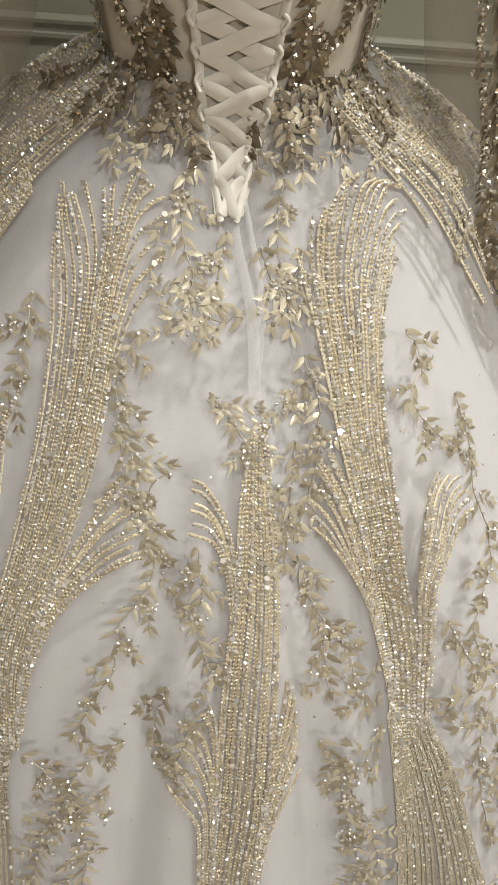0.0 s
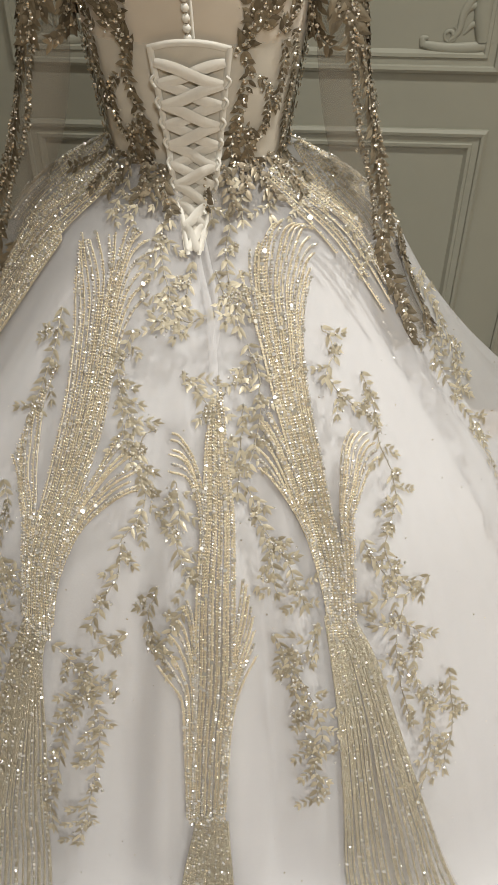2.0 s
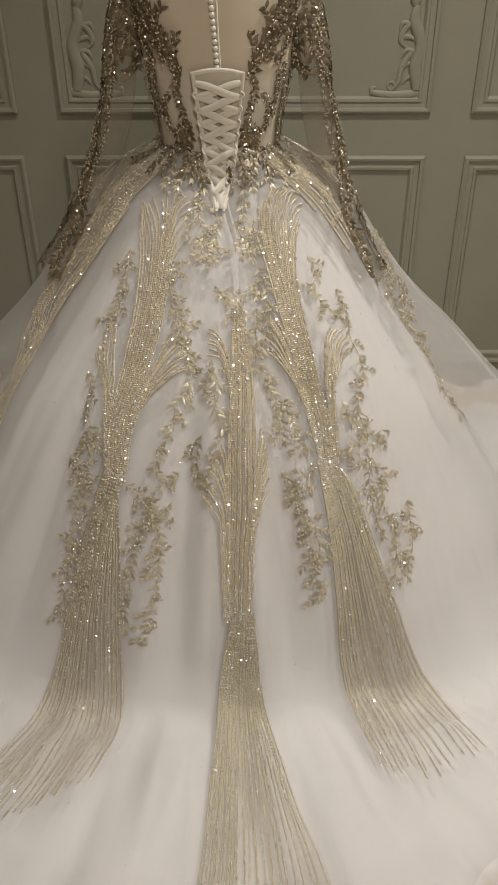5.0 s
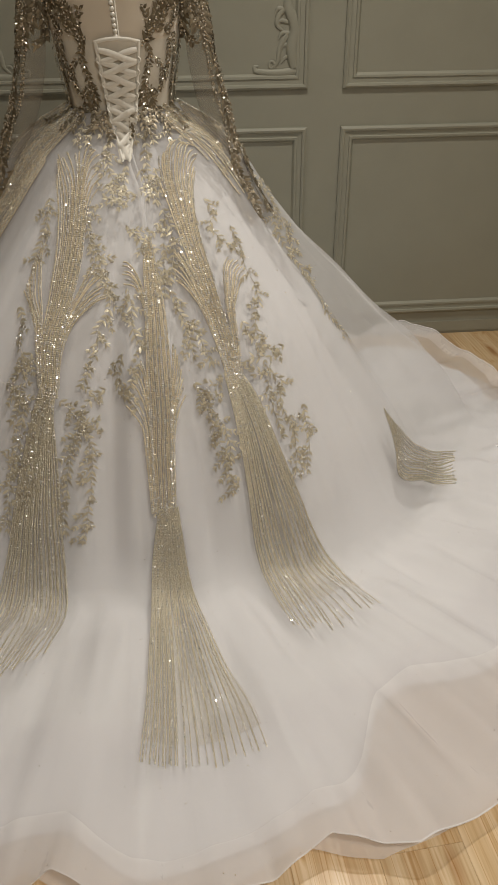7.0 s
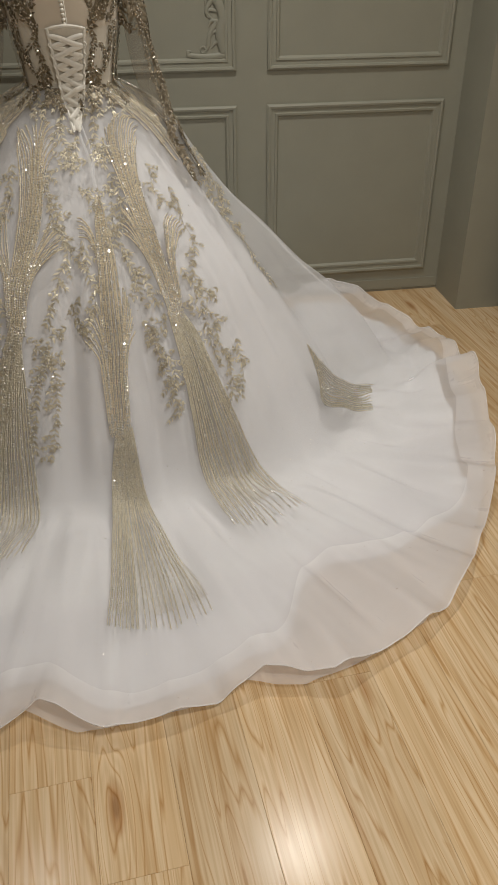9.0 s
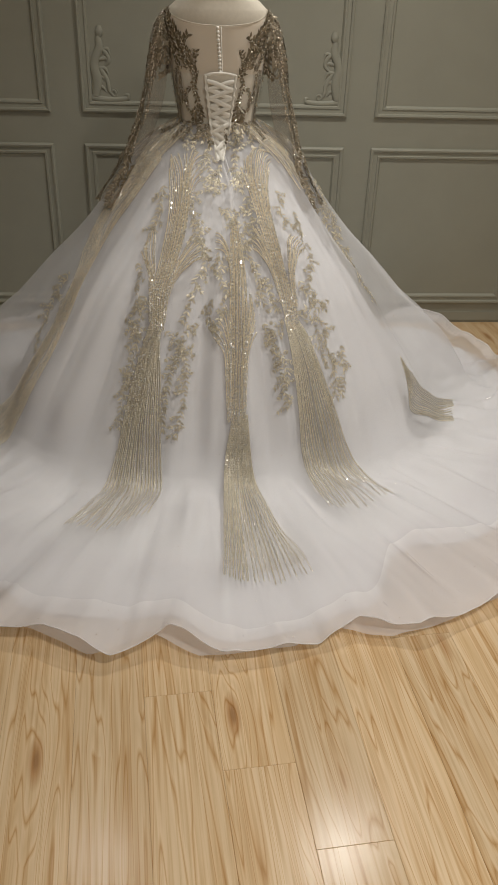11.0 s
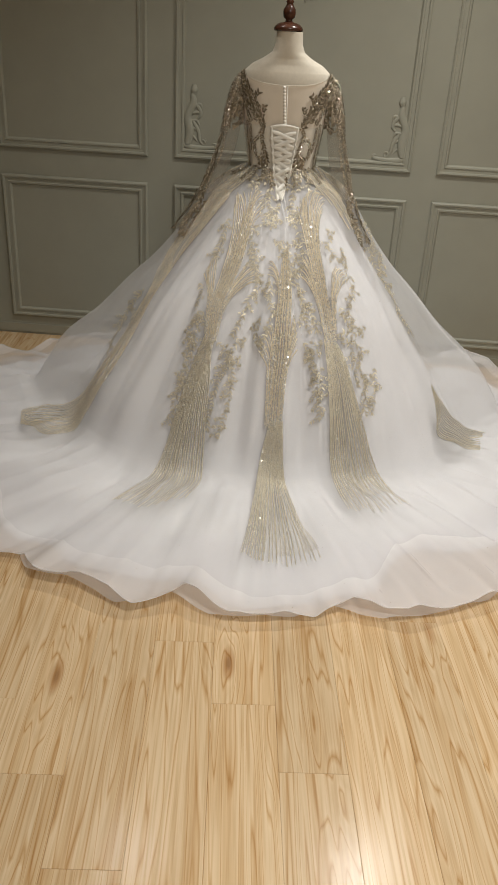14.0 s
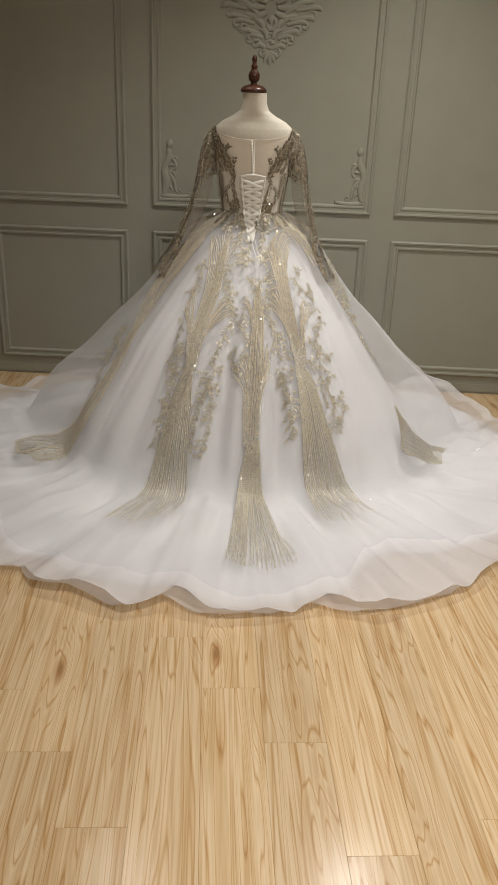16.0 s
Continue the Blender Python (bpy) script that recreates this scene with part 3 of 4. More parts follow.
BACK_PLUME = [[(5.0, 0.336), (4.5, 0.29), (2.0, 0.262), (-2.5, 0.258)],
    [(5.5, 0.336), (5.5, 0.278), (3.5, 0.246), (0.0, 0.228), (-2.5, 0.226)]]
RIGHT_FOOT = [[(23.5, 0.816), (24.0, 0.744), (24.0, 0.64), (25.0, 0.542), (26.0, 0.484), (27.0, 0.434), (27.6, 0.408)],
    [(28.5, 0.846), (30.0, 0.74), (30.0, 0.614), (30.0, 0.532), (30.5, 0.48), (30.5, 0.438), (30.2, 0.408)],
    [(37.5, 0.844), (38.5, 0.74), (37.0, 0.622), (35.0, 0.534), (34.0, 0.478), (33.5, 0.434), (32.2, 0.408)]]
RIGHT_FAN = [[(27.5, 0.424), (29.0, 0.372), (27.5, 0.296), (26.0, 0.242), (25.0, 0.2), (24.5, 0.156), (23.0, 0.122), (21.5, 0.098)],
    [(29.0, 0.426), (31.0, 0.372), (30.5, 0.302), (29.0, 0.246), (28.5, 0.202), (29.5, 0.156), (31.5, 0.114), (39.0, 0.076), (50.5, 0.064)],
    [(30.0, 0.426), (32.0, 0.368), (32.0, 0.3), (31.5, 0.246), (31.5, 0.204), (34.5, 0.158), (40.0, 0.118), (53.0, 0.082), (60.0, 0.086)],
    [(31.0, 0.424), (33.0, 0.366), (33.0, 0.298), (33.5, 0.246), (34.5, 0.204), (37.5, 0.168), (44.5, 0.134), (52.5, 0.114)]]
RIGHT_WING = [[(28.5, 0.414), (28.0, 0.362), (24.5, 0.3), (21.0, 0.272), (17.5, 0.262)],
    [(28.5, 0.414), (29.0, 0.368), (25.5, 0.29), (23.0, 0.244), (20.0, 0.224)],
    [(29.5, 0.414), (30.0, 0.368), (28.5, 0.286), (26.0, 0.242), (23.5, 0.21)]]
RIGHT_ARCH = [[(32.0, 0.414), (34.0, 0.368), (36.5, 0.308), (43.0, 0.276), (47.0, 0.268)],
    [(31.5, 0.416), (33.5, 0.364), (35.5, 0.3), (41.0, 0.258), (47.0, 0.246)],
    [(31.0, 0.418), (33.0, 0.362), (34.5, 0.294), (37.0, 0.252), (42.0, 0.236)]]
SIDE_SHEAF = [[(-78.0, 0.828), (-79.0, 0.742), (-71.0, 0.65), (-68.5, 0.516), (-69.5, 0.426), (-76.0, 0.348), (-82.0, 0.234), (-81.0, 0.154), (-76.0, 0.08)],
    [(-75.5, 0.84), (-68.5, 0.782), (-64.5, 0.654), (-60.0, 0.536), (-60.0, 0.45), (-66.0, 0.368), (-77.0, 0.262), (-75.0, 0.174), (-64.0, 0.092)],
    [(-73.0, 0.848), (-62.0, 0.808), (-60.5, 0.666), (-59.0, 0.578), (-58.0, 0.476), (-60.0, 0.374), (-67.0, 0.272), (-63.0, 0.186), (-58.5, 0.104)]]
SIDE_FOOT = [[(81.0, 0.728), (74.5, 0.652), (68.5, 0.582), (66.5, 0.544), (66.0, 0.516)],
    [(70.0, 0.774), (67.5, 0.686), (62.0, 0.64), (63.5, 0.59), (65.5, 0.528)]]

sheaf("beaded_sheaf", "champagne beaded sheaf with splayed foot on the train", [
    (RIGHT_FOOT, 18, True, 0.0, True), (RIGHT_FAN, 17, True, 0.1, False), (RIGHT_WING, 9, False, 0.12, False), (RIGHT_ARCH, 8, False, 0.1, False)])
sheaf("beaded_sheaf", "champagne beaded sheaf with splayed foot on the train", [
    (LEFT_FOOT, 20, True, 0.0, True), (LEFT_FAN, 17, True, 0.1, False), (LEFT_ARCH, 8, False, 0.1, False), (LEFT_WING, 9, False, 0.12, False)])
sheaf("beaded_sheaf", "slender champagne beaded sheaf down the back seam", [
    (BACK_FOOT, 25, True, 0.0, True), (BACK_FAN, 12, True, 0.12, False), (BACK_CURL_A, 8, False, 0.08, False), (BACK_CURL_B, 8, True, 0.08, False), (BACK_PLUME, 6, False, 0.1, False)])
sheaf("beaded_sheaf", "champagne beaded sheaf on the side of the skirt", [(SIDE_SHEAF, 24, True, 0.0, False)])
sheaf("beaded_sheaf", "champagne beaded sheaf on the side of the skirt", [(SIDE_FOOT, 14, True, 0.0, True)])


def vine(label, paths, leaf=0.017, gap=0.0135, dense=1.0):
    """An embroidered spray: a stem with paired leaves, short side sprigs and small clusters of beads."""
    stem, lf, bd = Strips(), Lace(skirt), Lace(skirt)
    for path in paths:
        path = spline(path, np.linspace(0, 1, 13))
        path[1:-1] += rng.normal(size=(11, 2)) * np.array((0.14, 0.0009))
        stem.add(*ribbon_on(skirt, path, 0.0013, OFF, 60, 0.0004))
        a, b = resample(skirt, path, gap / dense, OFF)
        p, da, db, nr = lf.frame_at(a, b)
        t = np.gradient(p, axis=0)
        ang = np.arctan2(np.sum(t * db, 1), np.sum(t * da, 1))
        for sgn in (1, -1):
            pick = rng.uniform(size=len(a)) < 0.9
            leaves(lf, a[pick], b[pick], ang[pick] + sgn * rng.uniform(0.55, 0.95, pick.sum()) + rng.normal(size=pick.sum()) * 0.12, leaf, leaf * 0.34, OFF)
        leaves(lf, a[-1:], b[-1:], ang[-1:], leaf, leaf * 0.34, OFF)
        beads(bd, a, b, 0.0021, OFF + 0.0015)
        r = np.linalg.norm(p[:, :2] - np.array((CX, CY)), axis=1) + 0.03
        for i in range(1, len(a)):
            if rng.uniform() < 0.58:
                continue
            sgn = 1 if i % 2 else -1
            h = ang[i] + sgn * rng.uniform(0.6, 1.1)
            n = int(rng.integers(2, 4))
            q = np.arange(1, n + 1) * leaf * 0.62
            qp = p[i] + q[:, None] * (np.cos(h) * da[i] + np.sin(h) * db[i])
            qa = np.degrees(np.arctan2(qp[:, 0] - CX, CY - qp[:, 1]))
            along = np.linalg.norm(skirt(a[i], b[i] + 0.01) - p[i]) / 0.01
            qb = b[i] + np.sign(np.dot(skirt(a[i], b[i] + 0.01) - p[i], db[i])) * np.sin(h) * q / along
            for sg in (1, -1):
                leaves(lf, qa, qb, h + sg * rng.uniform(0.5, 0.8, n), leaf * 0.72, leaf * 0.27, OFF)
            leaves(lf, qa[-1:], qb[-1:], np.array([h]), leaf * 0.8, leaf * 0.28, OFF)
            beads(bd, qa, qb, 0.0018, OFF + 0.0012)
        for i in range(2, len(a), 4):
            n = int(rng.integers(5, 10))
            ca, cb = a[i] + np.degrees(rng.normal() * 0.008 / r[i]), b[i] + rng.normal() * 0.004
            beads(bd, ca + np.degrees(rng.normal(size=n) * 0.0065 / r[i]), cb + rng.normal(size=n) * 0.0036, 0.0023, OFF + 0.002, 0.5)
            leaves(lf, np.full(5, ca), np.full(5, cb), np.arange(5) * 1.257 + rng.uniform(0, 1), leaf * 0.6, leaf * 0.36, OFF + 0.001)
    ob = mesh_part("lace_spray", np.concatenate(stem.v), stem.q, LEAF, gown, label, kind="stuff")
    lf.done("leaf_embroidery", LEAF, ob, "silvery gold embroidered leaves")
    bd.done("bead_trim", SILVER, ob, "small silver beads")
    return ob


SPRAY = "pale gold leafy lace spray with silver beads"
vine(SPRAY, [[(-7.5, 0.258), (-8.0, 0.296), (-11.0, 0.326), (-11.0, 0.356), (-12.5, 0.374), (-15.0, 0.4)], [(-9.0, 0.41), (-12.0, 0.416), (-15.0, 0.43)]])
vine(SPRAY, [[(-21.0, 0.42), (-18.0, 0.432), (-15.0, 0.442)], [(-15.5, 0.44), (-13.0, 0.464), (-12.0, 0.488), (-12.5, 0.518), (-14.0, 0.58)], [(-15.0, 0.442), (-17.0, 0.47), (-18.0, 0.502), (-18.0, 0.564)], [(-11.0, 0.444), (-13.5, 0.452), (-16.0, 0.46)]])
vine(SPRAY, [[(-1.0, 0.262), (0.5, 0.288), (0.0, 0.318), (2.5, 0.354)], [(-3.5, 0.366), (-5.0, 0.392), (-4.0, 0.412), (-0.5, 0.416)], [(2.0, 0.378), (-0.5, 0.396), (-2.5, 0.414)]])
vine(SPRAY, [[(-18.0, 0.156), (-20.0, 0.18), (-17.5, 0.202), (-12.0, 0.226)], [(-6.5, 0.228), (-10.0, 0.236), (-9.0, 0.264)], [(-18.0, 0.198), (-13.5, 0.24), (-9.0, 0.268)]])
vine(SPRAY, [[(-15.0, 0.066), (-13.0, 0.098), (-7.5, 0.124), (-8.0, 0.15)], [(2.0, 0.102), (0.5, 0.12), (-1.0, 0.136)], [(7.0, 0.144), (-2.0, 0.146), (-10.5, 0.146)], [(-13.0, 0.128), (-4.5, 0.138)]])
vine(SPRAY, [[(22.5, 0.066), (18.0, 0.098), (19.0, 0.128), (19.0, 0.15)], [(24.5, 0.108), (20.0, 0.132), (14.5, 0.146)], [(13.0, 0.108), (15.5, 0.128), (17.0, 0.142)]])
vine(SPRAY, [[(0.0, 0.182), (4.0, 0.194), (7.0, 0.206)], [(20.5, 0.178), (13.0, 0.194), (9.0, 0.21)], [(17.0, 0.21), (15.0, 0.238), (13.0, 0.272)], [(21.0, 0.164), (22.5, 0.192), (20.0, 0.228), (16.5, 0.254)]])
vine(SPRAY, [[(15.5, 0.272), (17.0, 0.304), (18.5, 0.342), (19.0, 0.378)], [(18.0, 0.318), (21.5, 0.352), (23.5, 0.386)], [(17.5, 0.412), (19.5, 0.428), (20.0, 0.458), (21.0, 0.486), (21.5, 0.53)], [(26.0, 0.408), (23.0, 0.416), (20.0, 0.432)], [(20.0, 0.436), (22.5, 0.458), (23.0, 0.494)]])
vine(SPRAY, [[(45.0, 0.158), (46.0, 0.178), (40.5, 0.194)], [(40.5, 0.194), (44.5, 0.22), (48.5, 0.238)], [(51.0, 0.202), (50.5, 0.228), (47.5, 0.254), (47.5, 0.282)], [(47.0, 0.286), (44.5, 0.32), (40.0, 0.35), (40.0, 0.386), (36.0, 0.39)], [(36.5, 0.338), (37.5, 0.362), (39.0, 0.378)]])
vine(SPRAY, [[(46.0, 0.384), (41.0, 0.396), (38.5, 0.41), (35.0, 0.41)], [(38.5, 0.41), (41.5, 0.426), (39.0, 0.448), (39.5, 0.482)], [(44.5, 0.458), (43.0, 0.494), (39.5, 0.53)], [(40.5, 0.466), (38.5, 0.502), (34.5, 0.536)], [(37.5, 0.418), (36.0, 0.446), (36.0, 0.48)]])
vine(SPRAY, [[(-44.5, 0.15), (-41.5, 0.184), (-41.0, 0.214), (-41.0, 0.238)], [(-41.0, 0.302), (-38.0, 0.33), (-36.0, 0.36), (-32.5, 0.38), (-35.0, 0.4)], [(-39.5, 0.412), (-32.5, 0.416), (-33.5, 0.448)], [(-31.5, 0.368), (-33.5, 0.386)]])
vine(SPRAY, [[(-37.0, 0.408), (-31.5, 0.428), (-31.5, 0.472), (-32.0, 0.514), (-31.0, 0.578)], [(-26.0, 0.422), (-28.0, 0.454), (-27.0, 0.494), (-27.0, 0.536)], [(-32.5, 0.508), (-30.0, 0.494)]])
vine(SPRAY, [[(-77.0, 0.37), (-77.0, 0.414), (-75.5, 0.46), (-69.0, 0.506), (-63.0, 0.524)], [(-77.0, 0.414), (-66.5, 0.432)]])
vine(SPRAY, [[(85.5, 0.154), (87.5, 0.19), (84.5, 0.232), (81.5, 0.276)], [(86.0, 0.206), (80.5, 0.234), (79.5, 0.294), (78.5, 0.336)], [(81.0, 0.318), (68.5, 0.358), (70.5, 0.422)]])
# dense lace round the hips, below the waist seam
hip = []
for c in range(-105, 106, 15):
    if abs(c) > 6:
        hip.append([(c - 4, .004), (c + rng.uniform(-3, 3), .03), (c + rng.uniform(-5, 5), .062)])
        if abs(c) > 60:
            hip.append([(c - 3, .05), (c + rng.uniform(-5, 5), .085), (c + rng.uniform(-4, 4), .125)])
vine("dense pale gold lace over the hips", hip, leaf=0.014, gap=0.013)

# thin sequined arcs that edge the hip lace
arcs = []
for c in (-92, 92):
    for sg in (-1, 1):
        inner = [(c + sg * 4, .12), (c + sg * 4, .075), (c + sg * 1.2, .04)]
        outer = [(c + sg * 17, .10), (c + sg * 15.5, .045), (c + sg * 5, .012)]
        arcs.append(([inner, outer], 7, False, 0.1, False))
for sg in (-1, 1):
    arcs.append(([[(sg * 46, .03), (sg * 54, .06), (sg * 60, .10), (sg * 63, .15)], [(sg * 58, .02), (sg * 66, .055), (sg * 73, .10), (sg * 76, .19)], [(sg * 70, .02), (sg * 77, .07), (sg * 81, .12), (sg * 83, .19)]], 13, False, 0.5, False))
sheaf("hip_arc_trim", "fine champagne sequined arcs over the hips", arcs)

# loose glitter on the tulle
glit = Lace(skirt)
beads(glit, rng.uniform(-130, 130, 1500), 1 - 0.8 * rng.uniform(0, 1, 1500) ** 1.8, 0.0014, 0.0125, tilt=0.8)
glit.done("glitter", PEARL, gown, "tiny scattered glitter specks")

# ---------------------------------------------------------------- mannequin: one mesh with cap and finial


def mannequin():
    zz = np.concatenate([np.linspace(0.90, 1.36, 24), np.linspace(1.365, 1.44, 22), np.linspace(1.45, 1.488, 5)])
    ph = np.linspace(-180, 180, 64, endpoint=False)
    v = torso(ph[None, :], zz[:, None]).reshape(-1, 3)
    f = grid_faces(len(zz), 64, True)
    mats = [0] * len(f)
    turned = [(0.0, 1.488), (.046, 1.488), (.050, 1.492), (.050, 1.498), (.045, 1.504), (.038, 1.510), (.028, 1.514), (.013, 1.517), (.011, 1.524), (.019, 1.530), (.022, 1.542),
              (.021, 1.554), (.014, 1.564), (.010, 1.572), (.014, 1.577), (.010, 1.583), (.007, 1.592), (.010, 1.600), (.009, 1.610), (.004, 1.617), (0.0, 1.618)]
    tv, tf = lathe(turned, 36, (-0.006, 0.097))
    f += [tuple(i + len(v) for i in q) for q in tf]
    mats += [1] * len(tf)
    v = np.concatenate([v, np.asarray(tv)])
    pole = [(0.0, 0.0), (.20, 0.0), (.20, .012), (.03, .03), (.016, .05), (.016, .92), (0.0, .92)]
    pv, pf = lathe(pole, 24, (0.0, 0.155))
    f += [tuple(i + len(v) for i in q) for q in pf]
    mats += [1] * len(pf)
    v = np.concatenate([v, np.asarray(pv)])
    ob = mesh_part("mannequin", v, f, FORM)
    ob.data.materials.append(DARKWOOD)
    ob.data.polygons.foreach_set("material_index", mats)
    return tagged(ob, "cream cloth dress form with dark turned wooden finial", "mannequin")


mannequin()


def strip(f, a0, a1, b0, b1, n, m, off):
    """A patch of the surface between edges that are functions of the share along it."""
    k = np.linspace(0, 1, n)[:, None]
    j = np.linspace(0, 1, m)[None, :]
    b = b0 + (b1 - b0) * k + 0 * j
    a = a0(k) * (1 - j) + a1(k) * j
    return f(a, b, off).reshape(-1, 3), grid_faces(n, m)


# corset body, then the sheer nude yoke with its scooped neckline
bv, bf = strip(torso, lambda k: -178 + 0 * k, lambda k: 178 + 0 * k, 0.985, 1.19, 24, 90, 0.003)
mesh_part("bodice", bv, bf, PANEL, gown, "ivory boned corset bodice")
ph = np.linspace(-110, 110, 81)
top = 1.322 + 0.040 * np.clip(np.abs(ph) / 75, 0, 1) ** 2
kk = np.linspace(0, 1, 16)[:, None]
zz = 1.188 + (top[None, :] - 1.188) * kk
mesh_part("yoke", torso(ph[None, :], zz, 0.003).reshape(-1, 3), grid_faces(16, 81), NUDE, gown, "sheer nude net yoke over the back")
edge = np.stack([ph, top], 1)
mesh_part("neck_piping", *ribbon_on(torso, edge, 0.0026, 0.004, 90, 0.0006), FORM, gown, "narrow ivory neckline piping")


_u = np.linspace(0, 0.2, 120)
_seam = skirt(np.full(120, 3.0), _u, 0.012)


def back(x, z, off=0.0):
    """The corset's back in metres across (x) and height; below the waist it lies on the skirt."""
    x, z = np.broadcast_arrays(np.asarray(x, float), np.asarray(z, float))
    up = torso(np.degrees(np.arcsin(np.clip(x / 0.14, -0.9, 0.9))), np.maximum(z, 0.985), 0.0)
    low = np.interp(-z, -_seam[:, 2], _seam[:, 1]) + np.clip(z - _seam[0, 2], 0, 1) * 0.4
    y = np.minimum(up[..., 1] - 0.003, low + 2.0 * x * x) - off
    return np.stack([x, y, z], -1)


k = np.linspace(0, 1, 30)[:, None]
j = np.linspace(-1, 1, 13)[None, :]
zc = 0.948 + (1.186 - 0.948) * k


def taper(q):
    """How much narrower the lacing gets towards its point, q from 0 at the bottom."""
    return 0.012 * np.clip(1 - q / 0.3, 0, 1)


half = 0.025 + 0.021 * k ** 1.1 - taper(k)
pv = back(0.006 + half * j, zc + 0.004 * (1 - j ** 2) * (k > 0.97), 0.006)
mesh_part("lacing_panel", pv.reshape(-1, 3), grid_faces(30, 13), PANEL, gown, "ivory satin modesty panel behind the lacing")
for s in (-1, 1):
    e = [(0.006 + s * (0.019 + 0.028 * q ** 1.1 - taper(q)), 0.945 + 0.243 * q) for q in np.linspace(0, 1, 12)]
    mesh_part("lacing_edge", *ribbon_on(back, e, 0.008, 0.008, 60, 0.0015), SATIN, gown, "folded ivory satin edge with lacing loops")
mesh_part("panel_rim", *ribbon_on(back, [(-0.044, 1.186), (-0.02, 1.192), (0.006, 1.194), (0.03, 1.192), (0.055, 1.186)], 0.008, 0.0075, 40, 0.001), SATIN, gown, "ivory satin top band")
for i in range(9):
    q0, q1 = i / 9, (i + 1.0) / 9
    for s in (-1, 1):
        w0, w1 = 0.019 + 0.027 * (1 - q0) ** 1.1 - taper(1 - q0), 0.019 + 0.027 * (1 - q1) ** 1.1 - taper(1 - q1)
        z0, z1 = 1.172 - 0.222 * q0, 1.172 - 0.222 * q1
        path = [(0.006 - s * w0 * 0.92, z0), (0.006 - s * w0 * 0.4, z0 - (z0 - z1) * 0.22), (0.006 + s * w1 * 0.4, z1 + (z0 - z1) * 0.22), (0.006 + s * w1 * 0.92, z1)]
        w = 0.0135 - 0.004 * np.abs(np.linspace(-1, 1, 26)) ** 3
        mesh_part("lacing_ribbon", *ribbon_on(back, path, w, 0.010 + 0.0025 * ((s > 0) == (i % 2 == 0)), 26, 0.0007), SATIN, gown, "crossed ivory satin ribbon")
        if i > 6:
            continue
        loop = [(0.006 + s * w1 * 1.0, z1 + 0.010), (0.006 + s * w1 * 1.12, z1 + 0.004), (0.006 + s * w1 * 1.0, z1 - 0.004)]
        mesh_part("lacing_loop", *ribbon_on(back, loop, 0.004, 0.013, 12, 0.0015), SATIN, gown)
mesh_part("ribbon_tail", *ribbon_on(skirt, [(3, .055), (5, .10), (9, .14), (9, .19)], np.linspace(0.004, 0.013, 40), 0.0135, 40, 0.0005), TULLE, gown, "hanging ivory satin ribbon tail")
mesh_part("ribbon_tail", *ribbon_on(skirt, [(6, .055), (10, .10), (12, .135), (10, .165)], np.linspace(0.003, 0.009, 40), 0.013, 40, 0.0004), TULLE, gown, "hanging ivory satin ribbon tail")
mesh_part("ribbon_knot", *ribbon_on(skirt, [(0, .058), (3, .054), (7, .055), (10, .06)], 0.006, 0.015, 20, 0.002), SATIN, gown, "ivory satin ribbon knot")

# covered buttons down the spine
bm = bmesh.new()
bmesh.ops.create_uvsphere(bm, u_segments=14, v_segments=8, radius=1)
for v in bm.verts:
    v.co = (v.co.x * 0.0050, v.co.y * 0.0034, v.co.z * 0.0050)
first = part("button", bm, SATIN, gown, "small satin-covered round button", smooth=True)
for i in range(12):
    z = 1.316 - 0.0108 * i
    p = torso(np.array([-1.0 + 2.2 * i / 11]), np.array([z]), 0.006)[0]
    ob = first if i == 0 else new("button", first.data)
    ob.parent = gown
    ob.location = p
    tagged(ob, "small satin-covered round button")
mesh_part("button_loops", *ribbon_on(torso, [(1.5, 1.32), (2.2, 1.25), (3.2, 1.195)], 0.004, 0.0045, 40, 0.0015), SATIN, gown, "row of fine button loops")


# bronze beaded lace on the bodice
def motif(pieces, surf, scale=1.0):
    lf, bd = Lace(surf), Lace(surf)
    for path, leaf, gap in pieces:
        a, b = resample(surf, path, gap, 0.004)
        p, da, db, nr = lf.frame_at(a, b)
        t = np.gradient(p, axis=0)
        ang = np.arctan2(np.sum(t * db, 1), np.sum(t * da, 1))
        for s in (1, -1):
            leaves(lf, a, b, ang + s * rng.uniform(0.4, 1.2, len(a)), leaf, leaf * 0.45, 0.006)
        for _ in range(2):
            beads(bd, a + rng.normal(size=len(a)) * 2.2 * scale, b + rng.normal(size=len(a)) * 0.003 * scale, 0.0024, 0.009)
    return lf, bd


